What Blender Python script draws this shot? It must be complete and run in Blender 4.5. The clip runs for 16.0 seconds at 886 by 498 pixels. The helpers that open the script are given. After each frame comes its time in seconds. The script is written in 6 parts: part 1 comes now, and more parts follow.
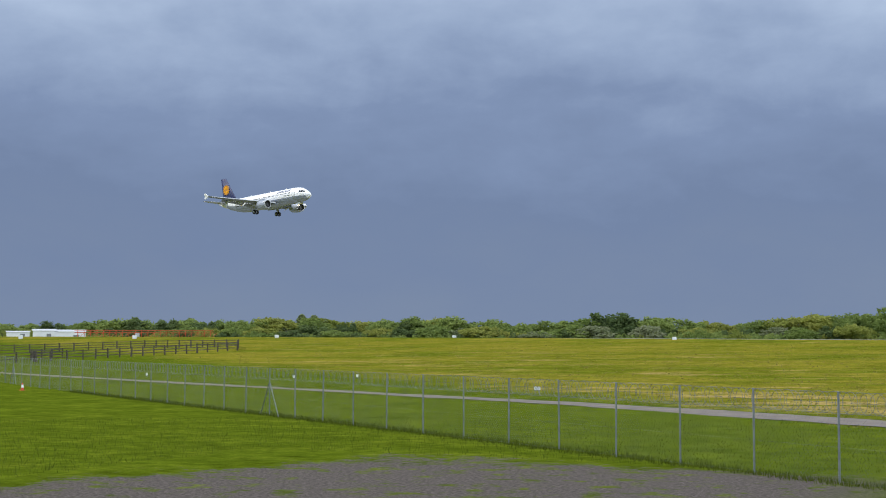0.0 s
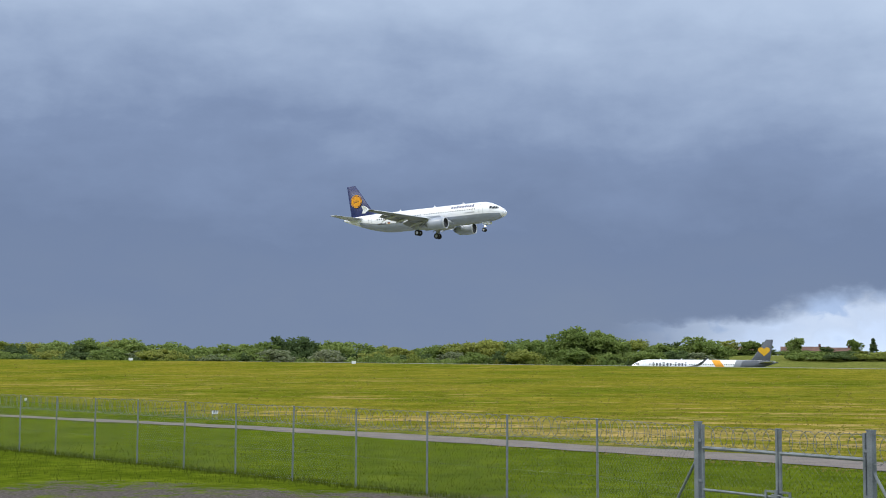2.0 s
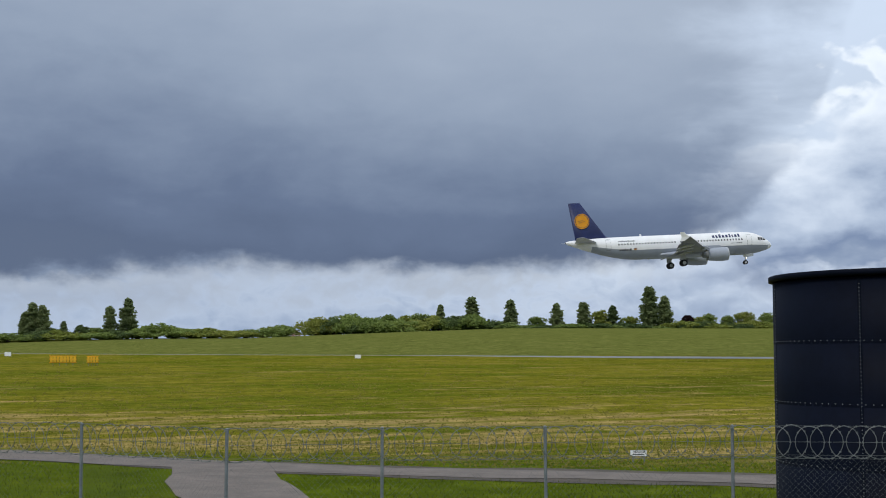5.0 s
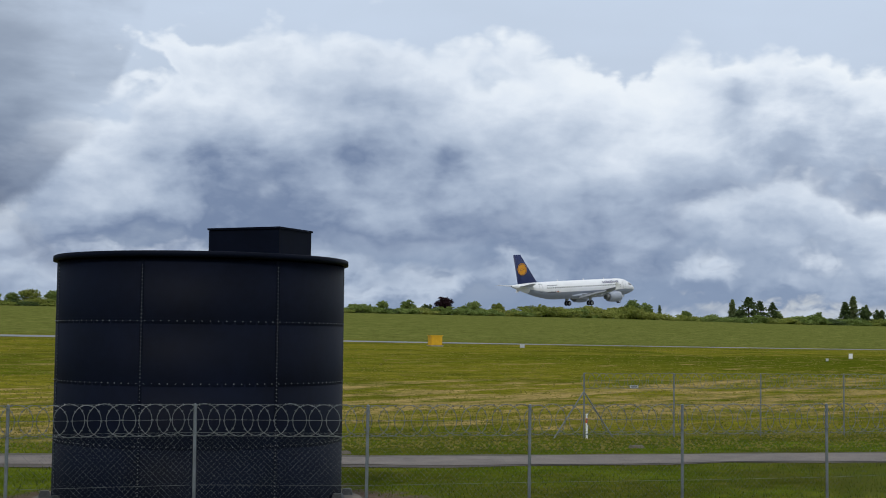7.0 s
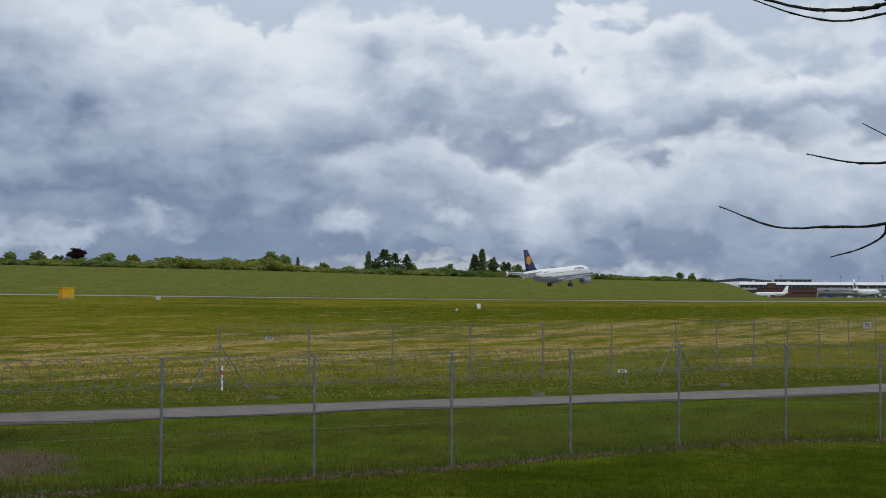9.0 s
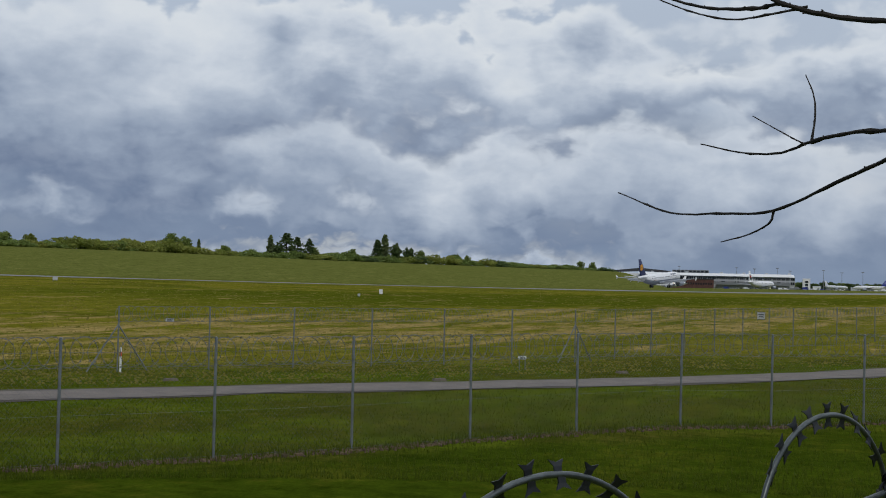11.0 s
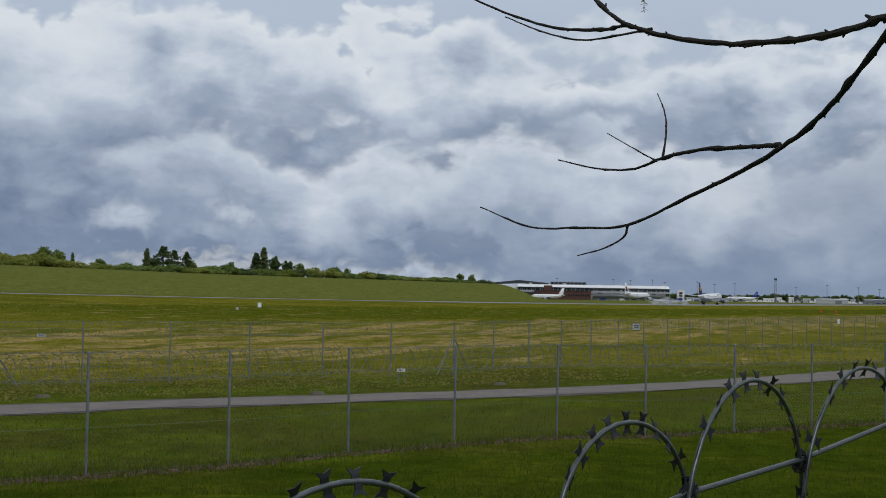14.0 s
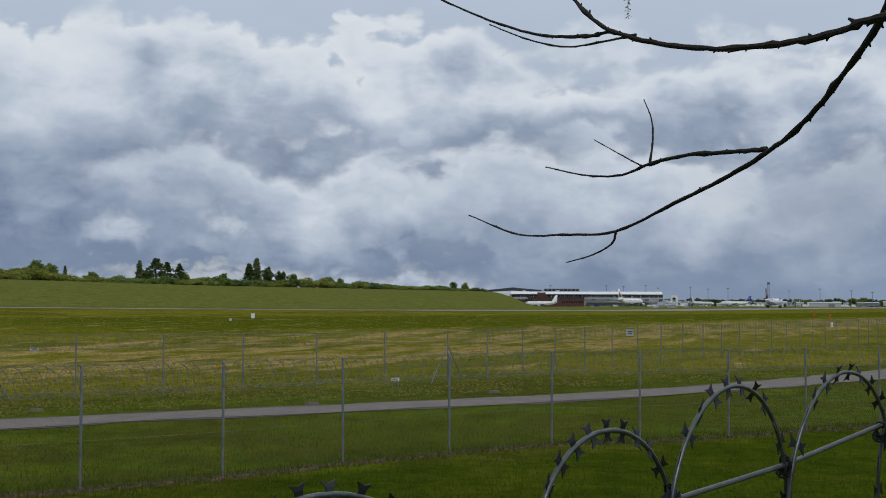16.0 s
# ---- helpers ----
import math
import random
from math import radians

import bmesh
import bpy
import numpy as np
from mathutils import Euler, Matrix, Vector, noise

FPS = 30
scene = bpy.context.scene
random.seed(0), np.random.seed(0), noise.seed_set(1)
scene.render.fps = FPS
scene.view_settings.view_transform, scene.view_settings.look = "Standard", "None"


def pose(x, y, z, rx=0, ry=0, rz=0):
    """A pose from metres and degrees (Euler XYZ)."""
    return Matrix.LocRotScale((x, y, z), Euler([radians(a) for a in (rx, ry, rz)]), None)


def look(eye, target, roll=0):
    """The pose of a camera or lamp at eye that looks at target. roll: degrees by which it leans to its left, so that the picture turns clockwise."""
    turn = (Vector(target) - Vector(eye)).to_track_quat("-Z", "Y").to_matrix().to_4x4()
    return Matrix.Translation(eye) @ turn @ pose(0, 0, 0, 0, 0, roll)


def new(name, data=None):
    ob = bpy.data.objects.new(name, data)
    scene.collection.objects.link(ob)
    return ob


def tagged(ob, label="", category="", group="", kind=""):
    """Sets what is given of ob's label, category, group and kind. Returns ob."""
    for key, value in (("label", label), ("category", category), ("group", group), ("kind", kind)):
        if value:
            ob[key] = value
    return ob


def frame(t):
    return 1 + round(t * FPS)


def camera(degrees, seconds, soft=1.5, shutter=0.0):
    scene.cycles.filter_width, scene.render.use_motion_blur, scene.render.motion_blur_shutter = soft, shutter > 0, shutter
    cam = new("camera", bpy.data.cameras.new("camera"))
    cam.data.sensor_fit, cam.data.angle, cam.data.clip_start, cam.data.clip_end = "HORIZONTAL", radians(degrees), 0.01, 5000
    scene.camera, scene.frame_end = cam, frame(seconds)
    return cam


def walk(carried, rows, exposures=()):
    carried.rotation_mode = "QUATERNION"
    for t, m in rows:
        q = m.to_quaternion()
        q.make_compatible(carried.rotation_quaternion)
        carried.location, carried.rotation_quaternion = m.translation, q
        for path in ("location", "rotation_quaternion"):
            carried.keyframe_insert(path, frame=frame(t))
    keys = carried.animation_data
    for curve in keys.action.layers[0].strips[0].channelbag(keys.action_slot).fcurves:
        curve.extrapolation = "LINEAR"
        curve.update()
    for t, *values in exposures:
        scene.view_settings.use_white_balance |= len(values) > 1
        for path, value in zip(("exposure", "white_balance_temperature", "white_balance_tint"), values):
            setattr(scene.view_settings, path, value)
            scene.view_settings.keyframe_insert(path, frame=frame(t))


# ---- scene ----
cam = camera(35.49, 16.0, soft=1.0)
PATH = [
    (0, pose(-0.037, -0.005, 3.651, 93.935, -0.120, 25.859)),
    (0.5, pose(-0.035, 0.002, 3.657, 94.396, -0.268, 23.008)),
    (1, pose(-0.012, -0.007, 3.647, 94.750, -0.181, 20.251)),
    (1.5, pose(0.011, -0.010, 3.643, 94.785, -0.639, 17.114)),
    (2, pose(0.017, -0.003, 3.649, 94.968, -0.408, 12.727)),
    (2.5, pose(0.008, 0.013, 3.652, 94.710, -0.000, 8.539)),
    (3, pose(0.021, 0.004, 3.651, 94.653, -0.340, 2.321)),
    (3.2, pose(0.028, 0.005, 3.648, 94.652, -0.524, -0.442)),
    (5.3, pose(-0.023, 0.020, 3.644, 94.248, 0.153, -30.011)),
    (5.5, pose(-0.021, 0.023, 3.647, 94.089, 0.158, -33.524)),
    (6, pose(-0.018, 0.017, 3.648, 93.573, -0.116, -41.929)),
    (6.2, pose(0.002, -0.001, 3.647, 93.501, -0.414, -44.437)),
    (6.5, pose(-0.004, 0.010, 3.654, 93.700, -0.635, -48.393)),
    (7, pose(0.026, -0.020, 3.657, 93.696, -0.599, -54.021)),
    (7.5, pose(0.046, -0.035, 3.654, 92.323, 0.077, -60.092)),
    (8, pose(0.066, -0.070, 3.670, 91.462, -0.057, -64.787)),
    (8.5, pose(0.033, -0.113, 3.674, 91.803, 0.041, -67.067)),
    (9, pose(-0.019, -0.137, 3.664, 91.819, -0.360, -68.886)),
    (9.2, pose(-0.024, -0.151, 3.664, 91.835, -0.318, -69.312)),
    (11.3, pose(-0.173, -0.178, 3.640, 91.189, -1.113, -73.890)),
    (11.5, pose(-0.174, -0.187, 3.640, 91.184, -0.868, -74.620)),
    (12, pose(-0.186, -0.204, 3.643, 91.400, -0.744, -75.928)),
    (12.5, pose(-0.186, -0.212, 3.642, 91.498, -0.933, -76.743)),
    (13, pose(-0.184, -0.224, 3.646, 91.614, -0.704, -77.179)),
    (13.5, pose(-0.192, -0.226, 3.646, 92.047, -0.540, -77.339)),
    (14, pose(-0.193, -0.229, 3.645, 91.915, -1.005, -77.896)),
    (14.5, pose(-0.195, -0.231, 3.646, 92.065, -0.780, -78.144)),
    (15, pose(-0.189, -0.231, 3.645, 91.937, -0.393, -78.086)),
    (15.5, pose(-0.185, -0.234, 3.644, 91.993, -0.619, -78.238)),
    (16, pose(-0.184, -0.240, 3.646, 92.265, -0.255, -78.165)),
]

# ---------------------------------------------------------------- world and light
EXPO = [(0.0, 0.52), (2.0, 0.52), (3.2, 0.42), (5.3, -0.18), (6.5, -0.28), (9.0, -0.50), (11.5, -0.65), (16.0, -0.62)]
walk(cam, PATH, EXPO)

SUN_AZ, SUN_EL = 246.0, 46.0          # compass from +y, clockwise


def mathn(nt, op, a, b=None, c=None, clamp=False):
    n = nt.nodes.new("ShaderNodeMath")
    n.operation, n.use_clamp = op, clamp
    for i, v in enumerate((a, b, c)):
        if v is None:
            continue
        if isinstance(v, (int, float)):
            n.inputs[i].default_value = v
        else:
            nt.links.new(v, n.inputs[i])
    return n.outputs[0]


def ramp(nt, fac, stops):
    n = nt.nodes.new("ShaderNodeValToRGB")
    e = n.color_ramp.elements
    while len(e) < len(stops):
        e.new(0.5)
    for el, (p, c) in zip(e, stops):
        el.position = p
        el.color = (*c, 1) if len(c) == 3 else c
    nt.links.new(fac, n.inputs[0])
    return n.outputs[0]


def mixc(nt, fac, a, b, mode="MIX"):
    n = nt.nodes.new("ShaderNodeMix")
    n.data_type, n.blend_type = "RGBA", mode
    for sock, v in ((n.inputs[0], fac), (n.inputs[6], a), (n.inputs[7], b)):
        if isinstance(v, (int, float)):
            sock.default_value = v
        elif isinstance(v, tuple):
            sock.default_value = (*v, 1)
        else:
            nt.links.new(v, sock)
    return n.outputs[2]


def noisen(nt, vec, scale, detail=6, rough=0.55, dist=0.0):
    n = nt.nodes.new("ShaderNodeTexNoise")
    n.inputs["Scale"].default_value = scale
    n.inputs["Detail"].default_value = detail
    n.inputs["Roughness"].default_value = rough
    n.inputs["Distortion"].default_value = dist
    if vec is not None:
        nt.links.new(vec, n.inputs["Vector"])
    return n.outputs["Fac"]


def mapping(nt, vec, scale=(1, 1, 1), rot=0.0, loc=(0, 0, 0)):
    n = nt.nodes.new("ShaderNodeMapping")
    n.inputs["Scale"].default_value = scale
    n.inputs["Rotation"].default_value = (0, 0, radians(rot))
    n.inputs["Location"].default_value = loc
    nt.links.new(vec, n.inputs["Vector"])
    return n.outputs[0]


def smooth(nt, v, lo, hi):
    n = nt.nodes.new("ShaderNodeMapRange")
    n.interpolation_type = "SMOOTHSTEP"
    nt.links.new(v, n.inputs[0])
    n.inputs[1].default_value, n.inputs[2].default_value = lo, hi
    return n.outputs[0]


def along_az(nt, az, pts, top=20.0):
    """A height or a share that changes with the compass bearing."""
    f = mathn(nt, "MULTIPLY_ADD", az, 1 / 150.0, 50 / 150.0, True)
    return mathn(nt, "MULTIPLY", ramp(nt, f, [((p + 50) / 150.0, (q / top,) * 3) for p, q in pts]), top)


def sky_world():
    """Rain cloud to the north-west, heaps of cumulus in rows one behind another to the east."""
    w = bpy.data.worlds.new("sky")
    scene.world = w
    w.use_nodes = True
    nt = w.node_tree
    nt.nodes.clear()
    out = nt.nodes.new("ShaderNodeOutputWorld")
    bg = nt.nodes.new("ShaderNodeBackground")
    tc = nt.nodes.new("ShaderNodeTexCoord")
    sep = nt.nodes.new("ShaderNodeSeparateXYZ")
    nt.links.new(tc.outputs["Generated"], sep.inputs[0])
    x, y, z = sep.outputs
    az = mathn(nt, "MULTIPLY", mathn(nt, "ARCTAN2", x, y), 180 / math.pi)
    el = mathn(nt, "MULTIPLY", mathn(nt, "ARCSINE", mathn(nt, "MAXIMUM", z, 0.0)), 180 / math.pi)
    comb = nt.nodes.new("ShaderNodeCombineXYZ")
    nt.links.new(az, comb.inputs[0])
    nt.links.new(mathn(nt, "MULTIPLY", el, 1.25), comb.inputs[1])
    v = comb.outputs[0]
    off = lambda n, k: mathn(nt, "MULTIPLY", mathn(nt, "SUBTRACT", n, 0.5), k)
    add = lambda p, q: mathn(nt, "ADD", p, q)
    inv = lambda p: mathn(nt, "SUBTRACT", 1.0, p)
    big = noisen(nt, mapping(nt, v, (0.6, 1, 1), 0, (3.1, 0.4, 0)), 0.10, 4, 0.5, 0.1)
    soft = noisen(nt, mapping(nt, v, (0.7, 1.2, 1), 0, (9.0, 2.0, 0)), 0.26, 5, 0.55, 0.2)
    fine = noisen(nt, v, 0.75, 7, 0.6, 0.25)
    streak = noisen(nt, mapping(nt, v, (0.35, 1.1, 1), -14), 0.22, 5, 0.5, 0.3)

    def heaps(loc, scale):
        """Rounded lumps with creases between them, as on the head of a cumulus."""
        jit = nt.nodes.new("ShaderNodeVectorMath")
        jit.operation = "MULTIPLY_ADD"
        n = nt.nodes.new("ShaderNodeTexNoise")
        n.inputs["Scale"].default_value, n.inputs["Detail"].default_value = 0.5, 4
        nt.links.new(v, n.inputs["Vector"])
        nt.links.new(n.outputs["Color"], jit.inputs[0])
        jit.inputs[1].default_value = (2.0, 2.0, 0)
        nt.links.new(mapping(nt, v, (0.8, 1, 1), 0, loc), jit.inputs[2])
        vo = nt.nodes.new("ShaderNodeTexVoronoi")
        vo.voronoi_dimensions, vo.feature = "2D", "SMOOTH_F1"
        vo.inputs["Scale"].default_value = scale
        vo.inputs["Detail"].default_value = 3.0
        vo.inputs["Roughness"].default_value = 0.5
        vo.inputs["Smoothness"].default_value = 0.25
        nt.links.new(jit.outputs[0], vo.inputs["Vector"])
        return inv(vo.outputs["Distance"])

    def bank(under, loc, scale, amp, top, thick, dark, edge=0.55, share=None, white=1.0, slope=0.84, bias=None):
        """One row of heaped cloud: bright lumpy head, grey flank, slate base that melts away."""
        h = heaps(loc, scale)
        up = heaps((loc[0], loc[1] + 0.55, 0), scale)
        d = add(mathn(nt, "SUBTRACT", along_az(nt, az, top), el), add(off(h, amp), add(off(soft, amp * 1.3), off(fine, 0.7))))
        q = mathn(nt, "DIVIDE", d, along_az(nt, az, thick))
        shade = add(add(mathn(nt, "MULTIPLY", q, slope), off(soft, 0.42)), add(off(big, 0.25), mathn(nt, "MULTIPLY", mathn(nt, "SUBTRACT", up, h), 0.30)))
        shade = add(shade, off(fine, 0.12))
        if bias:
            shade = add(shade, mathn(nt, "SUBTRACT", along_az(nt, az, bias, 1.0), 0.5))
        col = ramp(nt, shade, [(0.0, tuple(k * white for k in (1.06, 1.10, 1.15))), (0.20, tuple(k * white for k in (0.94, 1.0, 1.09))), (0.45, (0.70, 0.78, 0.91)), (0.70, (0.48, 0.565, 0.715)), (0.95, dark)])
        m = nt.nodes.new("ShaderNodeMapRange")
        m.interpolation_type = "SMOOTHSTEP"
        nt.links.new(d, m.inputs[0])
        nt.links.new(mathn(nt, "MULTIPLY_ADD", smooth(nt, big, 0.35, 0.65), 1.6, edge), m.inputs[2])
        low = inv(smooth(nt, add(q, off(soft, 0.55)), 0.85, 1.30))
        cover = mathn(nt, "MULTIPLY", m.outputs[0], low)
        if share:
            cover = mathn(nt, "MULTIPLY", cover, along_az(nt, az, share, 1.0))
        return mixc(nt, cover, under, col)

    slate = ramp(nt, mathn(nt, "MULTIPLY", add(el, add(off(soft, 5.0), off(streak, 7.0))), 1 / 24.0), [(0.0, (0.36, 0.45, 0.61)), (0.08, (0.29, 0.37, 0.53)), (0.20, (0.38, 0.455, 0.59)), (0.36, (0.66, 0.75, 0.89)), (0.60, (0.72, 0.82, 0.98)), (0.9, (1.04, 1.10, 1.18))])
    # the farthest row stands low on the horizon, the nearest overhead
    col = bank(slate, (3.0, 1.0, 0), 0.75, 1.3, [(-8, 1.9), (0, 3.2), (16, 5.2), (36, 6.5), (40, 2.6), (55, 1.1), (62, 1.9), (74, 2.5), (80, 1.9), (84, 0.2)], [(-10, 3), (16, 5.5), (36, 6.0), (42, 2.4), (90, 2.2)], (0.33, 0.42, 0.58), 0.5, [(-8, 0.22), (4, 0.36), (20, 0.55), (38, 0.85), (56, 1)], 0.66)
    col = bank(col, (31.0, 7.0, 0), 0.42, 2.2, [(34, 4.6), (53, 4.5), (60, 5.3), (70, 5.4), (84, 5.2), (95, 4.2)], [(34, 2.4), (60, 2.5), (72, 2.5), (95, 2.4)], (0.28, 0.36, 0.52), 0.6, [(29, 0), (42, 1), (84, 1), (91, 0.12)])
    col = bank(col, (11.0, 17.0, 0), 0.30, 2.6, [(46, 8.0), (66, 7.6), (74, 8.6), (84, 8.0), (96, 7.4)], [(46, 4.2), (66, 4.0), (80, 5.4), (96, 5.0)], (0.30, 0.385, 0.545), 0.7, [(44, 0), (52, 1), (86, 1), (94, 0.45)], 1.0, 0.84, [(50, 0.66), (62, 0.60), (70, 0.44), (96, 0.42)])
    col = bank(col, (23.0, 3.0, 0), 0.26, 3.2, [(36, 9.0), (39.5, 11.0), (44, 13.2), (50, 14.2), (55, 14.0), (61, 12.4), (66, 12.8), (70, 11.8), (76, 12.4), (84, 12.0), (96, 11.4)], [(36, 6.2), (50, 8.6), (56, 8.8), (62, 7.6), (68, 4.6), (80, 4.2), (96, 4.4)], (0.23, 0.30, 0.455), 0.7, [(32, 0), (39, 1)], 1.0, 0.95, [(38, 0.62), (50, 0.58), (58, 0.48), (66, 0.34), (96, 0.33)])
    # the rain cloud, with its ragged lower edge
    g = mathn(nt, "MULTIPLY", el, along_az(nt, az, [(-20, 0.80), (0, 0.88), (12, 1.08), (22, 1.30), (34, 1.34)], 2.0))
    el4 = add(add(g, off(big, 5.0)), add(off(streak, 3.6), add(off(soft, 5.0), off(fine, 1.2))))
    heavy = ramp(nt, mathn(nt, "MULTIPLY", el4, 1 / 24.0), [(0.0, (0.138, 0.180, 0.266)), (0.20, (0.122, 0.166, 0.266)), (0.31, (0.150, 0.202, 0.318)), (0.40, (0.212, 0.275, 0.40)), (0.54, (0.31, 0.385, 0.515)), (0.78, (0.42, 0.50, 0.63))])
    edge = mathn(nt, "SUBTRACT", add(el, add(off(soft, 2.4), off(fine, 1.0))), along_az(nt, az, [(-12, 0.0), (-5, 1.4), (4, 2.9), (17, 3.9), (27, 3.5), (34, 4.1), (37.5, 5.6), (40, 8.5), (44, 20)]))
    rain = mathn(nt, "MULTIPLY", smooth(nt, edge, -0.55, 0.55), inv(smooth(nt, add(az, add(off(soft, 9.0), off(streak, 10.0))), 35.0, 43.0)))
    rain = mathn(nt, "MAXIMUM", rain, inv(smooth(nt, add(az, off(soft, 6.0)), -7.0, 2.0)))
    col = mixc(nt, rain, mixc(nt, 1.0, col, (0.97, 1.0, 1.025), "MULTIPLY"), heavy)
    nt.links.new(col, bg.inputs[0])
    bg.inputs[1].default_value = 1.0
    nt.links.new(bg.outputs[0], out.inputs[0])


sky_world()
sd = bpy.data.lights.new("sun", "SUN")
sd.energy, sd.angle, sd.color = 1.85, radians(10), (1.0, 0.97, 0.91)
sun = new("sun", sd)
_a, _e = radians(SUN_AZ), radians(SUN_EL)
sun.matrix_world = look((0, 0, 50), (-math.sin(_a) * math.cos(_e), -math.cos(_a) * math.cos(_e), 50 - math.sin(_e)))


# ---------------------------------------------------------------- materials
def base_mat(name, rough=0.6, metal=0.0):
    m = bpy.data.materials.new(name)
    m.use_nodes = True
    nt = m.node_tree
    b = nt.nodes["Principled BSDF"]
    b.inputs["Roughness"].default_value, b.inputs["Metallic"].default_value = rough, metal
    return m, nt, b


def position(nt):
    return nt.nodes.new("ShaderNodeNewGeometry").outputs["Position"]


def bump(nt, b, height, strength=0.3, dist=0.02):
    n = nt.nodes.new("ShaderNodeBump")
    n.inputs["Strength"].default_value, n.inputs["Distance"].default_value = strength, dist
    nt.links.new(height, n.inputs["Height"])
    nt.links.new(n.outputs[0], b.inputs["Normal"])


def paint(name, col, rough=0.5, metal=0.0, vary=0.12, scale=3.0, grain=40.0, obj=True):
    """Painted or plain surface with soft stains and fine grain."""
    m, nt, b = base_mat(name, rough, metal)
    v = nt.nodes.new("ShaderNodeTexCoord").outputs["Object"] if obj else position(nt)
    a = noisen(nt, v, scale, 5)
    g = noisen(nt, v, grain, 3)
    f = mathn(nt, "ADD", mathn(nt, "MULTIPLY", a, 0.7), mathn(nt, "MULTIPLY", g, 0.3))
    lo = tuple(max(0.0, c * (1 - vary * 1.6)) for c in col)
    hi = tuple(min(1.0, c * (1 + vary)) for c in col)
    nt.links.new(ramp(nt, f, [(0.32, lo), (0.68, hi)]), b.inputs["Base Color"])
    nt.links.new(mathn(nt, "ADD", rough - 0.08, mathn(nt, "MULTIPLY", a, 0.16)), b.inputs["Roughness"])
    bump(nt, b, g, 0.08, 0.005)
    return m


def ground_mat():
    m, nt, b = base_mat("grass", 0.9)
    b.inputs["Specular IOR Level"].default_value = 0.0
    p = position(nt)
    sep = nt.nodes.new("ShaderNodeSeparateXYZ")
    nt.links.new(p, sep.inputs[0])
    x, y, z = sep.outputs
    along = mathn(nt, "ADD", mathn(nt, "MULTIPLY", x, 0.9559), mathn(nt, "MULTIPLY", y, -0.2935))
    deep = mathn(nt, "ADD", mathn(nt, "MULTIPLY", x, 0.2935), mathn(nt, "MULTIPLY", y, 0.9559))
    fine = noisen(nt, p, 2.6, 8, 0.7)
    blade = noisen(nt, p, 14.0, 6, 0.75)
    big = noisen(nt, p, 0.05, 5, 0.55)
    mid = noisen(nt, p, 0.35, 6, 0.6)
    streak = noisen(nt, mapping(nt, p, (0.03, 0.20, 0.1), 17.07), 1.0, 9, 0.66)
    mow = noisen(nt, mapping(nt, p, (0.09, 0.75, 0.1), 17.07), 1.0, 7, 0.75)
    patch = noisen(nt, p, 0.11, 9, 0.62)
    patch2 = noisen(nt, mapping(nt, p, (0.16, 0.42, 0.1), 17.07, (7, 3, 0)), 1.0, 9, 0.72)
    lush = ramp(nt, mathn(nt, "ADD", mathn(nt, "MULTIPLY", fine, 0.5), mathn(nt, "MULTIPLY", mid, 0.5)), [(0.3, (0.046, 0.068, 0.004)), (0.5, (0.080, 0.112, 0.008)), (0.7, (0.130, 0.155, 0.014))])
    dry = ramp(nt, mathn(nt, "ADD", mathn(nt, "MULTIPLY", patch2, 0.6), mathn(nt, "MULTIPLY", fine, 0.4)), [(0.3, (0.098, 0.108, 0.008)), (0.5, (0.165, 0.155, 0.016)), (0.70, (0.27, 0.22, 0.045))])
    straw = ramp(nt, fine, [(0.3, (0.24, 0.175, 0.055)), (0.7, (0.40, 0.30, 0.12))])
    far = ramp(nt, mathn(nt, "ADD", mathn(nt, "MULTIPLY", mow, 0.55), mathn(nt, "MULTIPLY", mid, 0.45)), [(0.32, (0.088, 0.106, 0.024)), (0.5, (0.132, 0.146, 0.034)), (0.68, (0.205, 0.20, 0.06))])
    # rough field between the track and the runway
    rough = mathn(nt, "MULTIPLY", smooth(nt, mathn(nt, "ADD", mathn(nt, "ADD", mathn(nt, "MULTIPLY", x, 0.624), mathn(nt, "MULTIPLY", y, 0.781)), mathn(nt, "MULTIPLY", mathn(nt, "SUBTRACT", mid, 0.5), 10.0)), 44.5, 54.0), mathn(nt, "SUBTRACT", 1.0, smooth(nt, deep, 262.0, 275.0)))
    green = smooth(nt, mathn(nt, "ADD", big, mathn(nt, "MULTIPLY", mathn(nt, "SUBTRACT", streak, 0.5), 0.6)), 0.42, 0.66)
    band = mathn(nt, "ADD", deep, mathn(nt, "MULTIPLY", mathn(nt, "SUBTRACT", patch, 0.5), 34.0))
    band = mathn(nt, "MULTIPLY", mathn(nt, "SUBTRACT", smooth(nt, band, 84.0, 94.0), smooth(nt, band, 136.0, 152.0)), smooth(nt, mathn(nt, "ADD", along, mathn(nt, "MULTIPLY", mathn(nt, "SUBTRACT", mid, 0.5), 60.0)), 60.0, 140.0))
    green = mathn(nt, "MAXIMUM", green, band)
    worn = mathn(nt, "MULTIPLY", smooth(nt, mathn(nt, "ADD", mathn(nt, "MULTIPLY", noisen(nt, p, 0.16, 8, 0.7), 0.7), mathn(nt, "MULTIPLY", fine, 0.3)), 0.40, 0.58), smooth(nt, mathn(nt, "SUBTRACT", along, mathn(nt, "MULTIPLY", deep, 0.2)), 4.0, 14.0))
    olive = ramp(nt, fine, [(0.3, (0.042, 0.046, 0.006)), (0.5, (0.070, 0.069, 0.011)), (0.72, (0.128, 0.108, 0.028))])
    lush = mixc(nt, mathn(nt, "MULTIPLY", worn, mathn(nt, "SUBTRACT", 0.75, mathn(nt, "MULTIPLY", band, 0.4))), lush, olive)
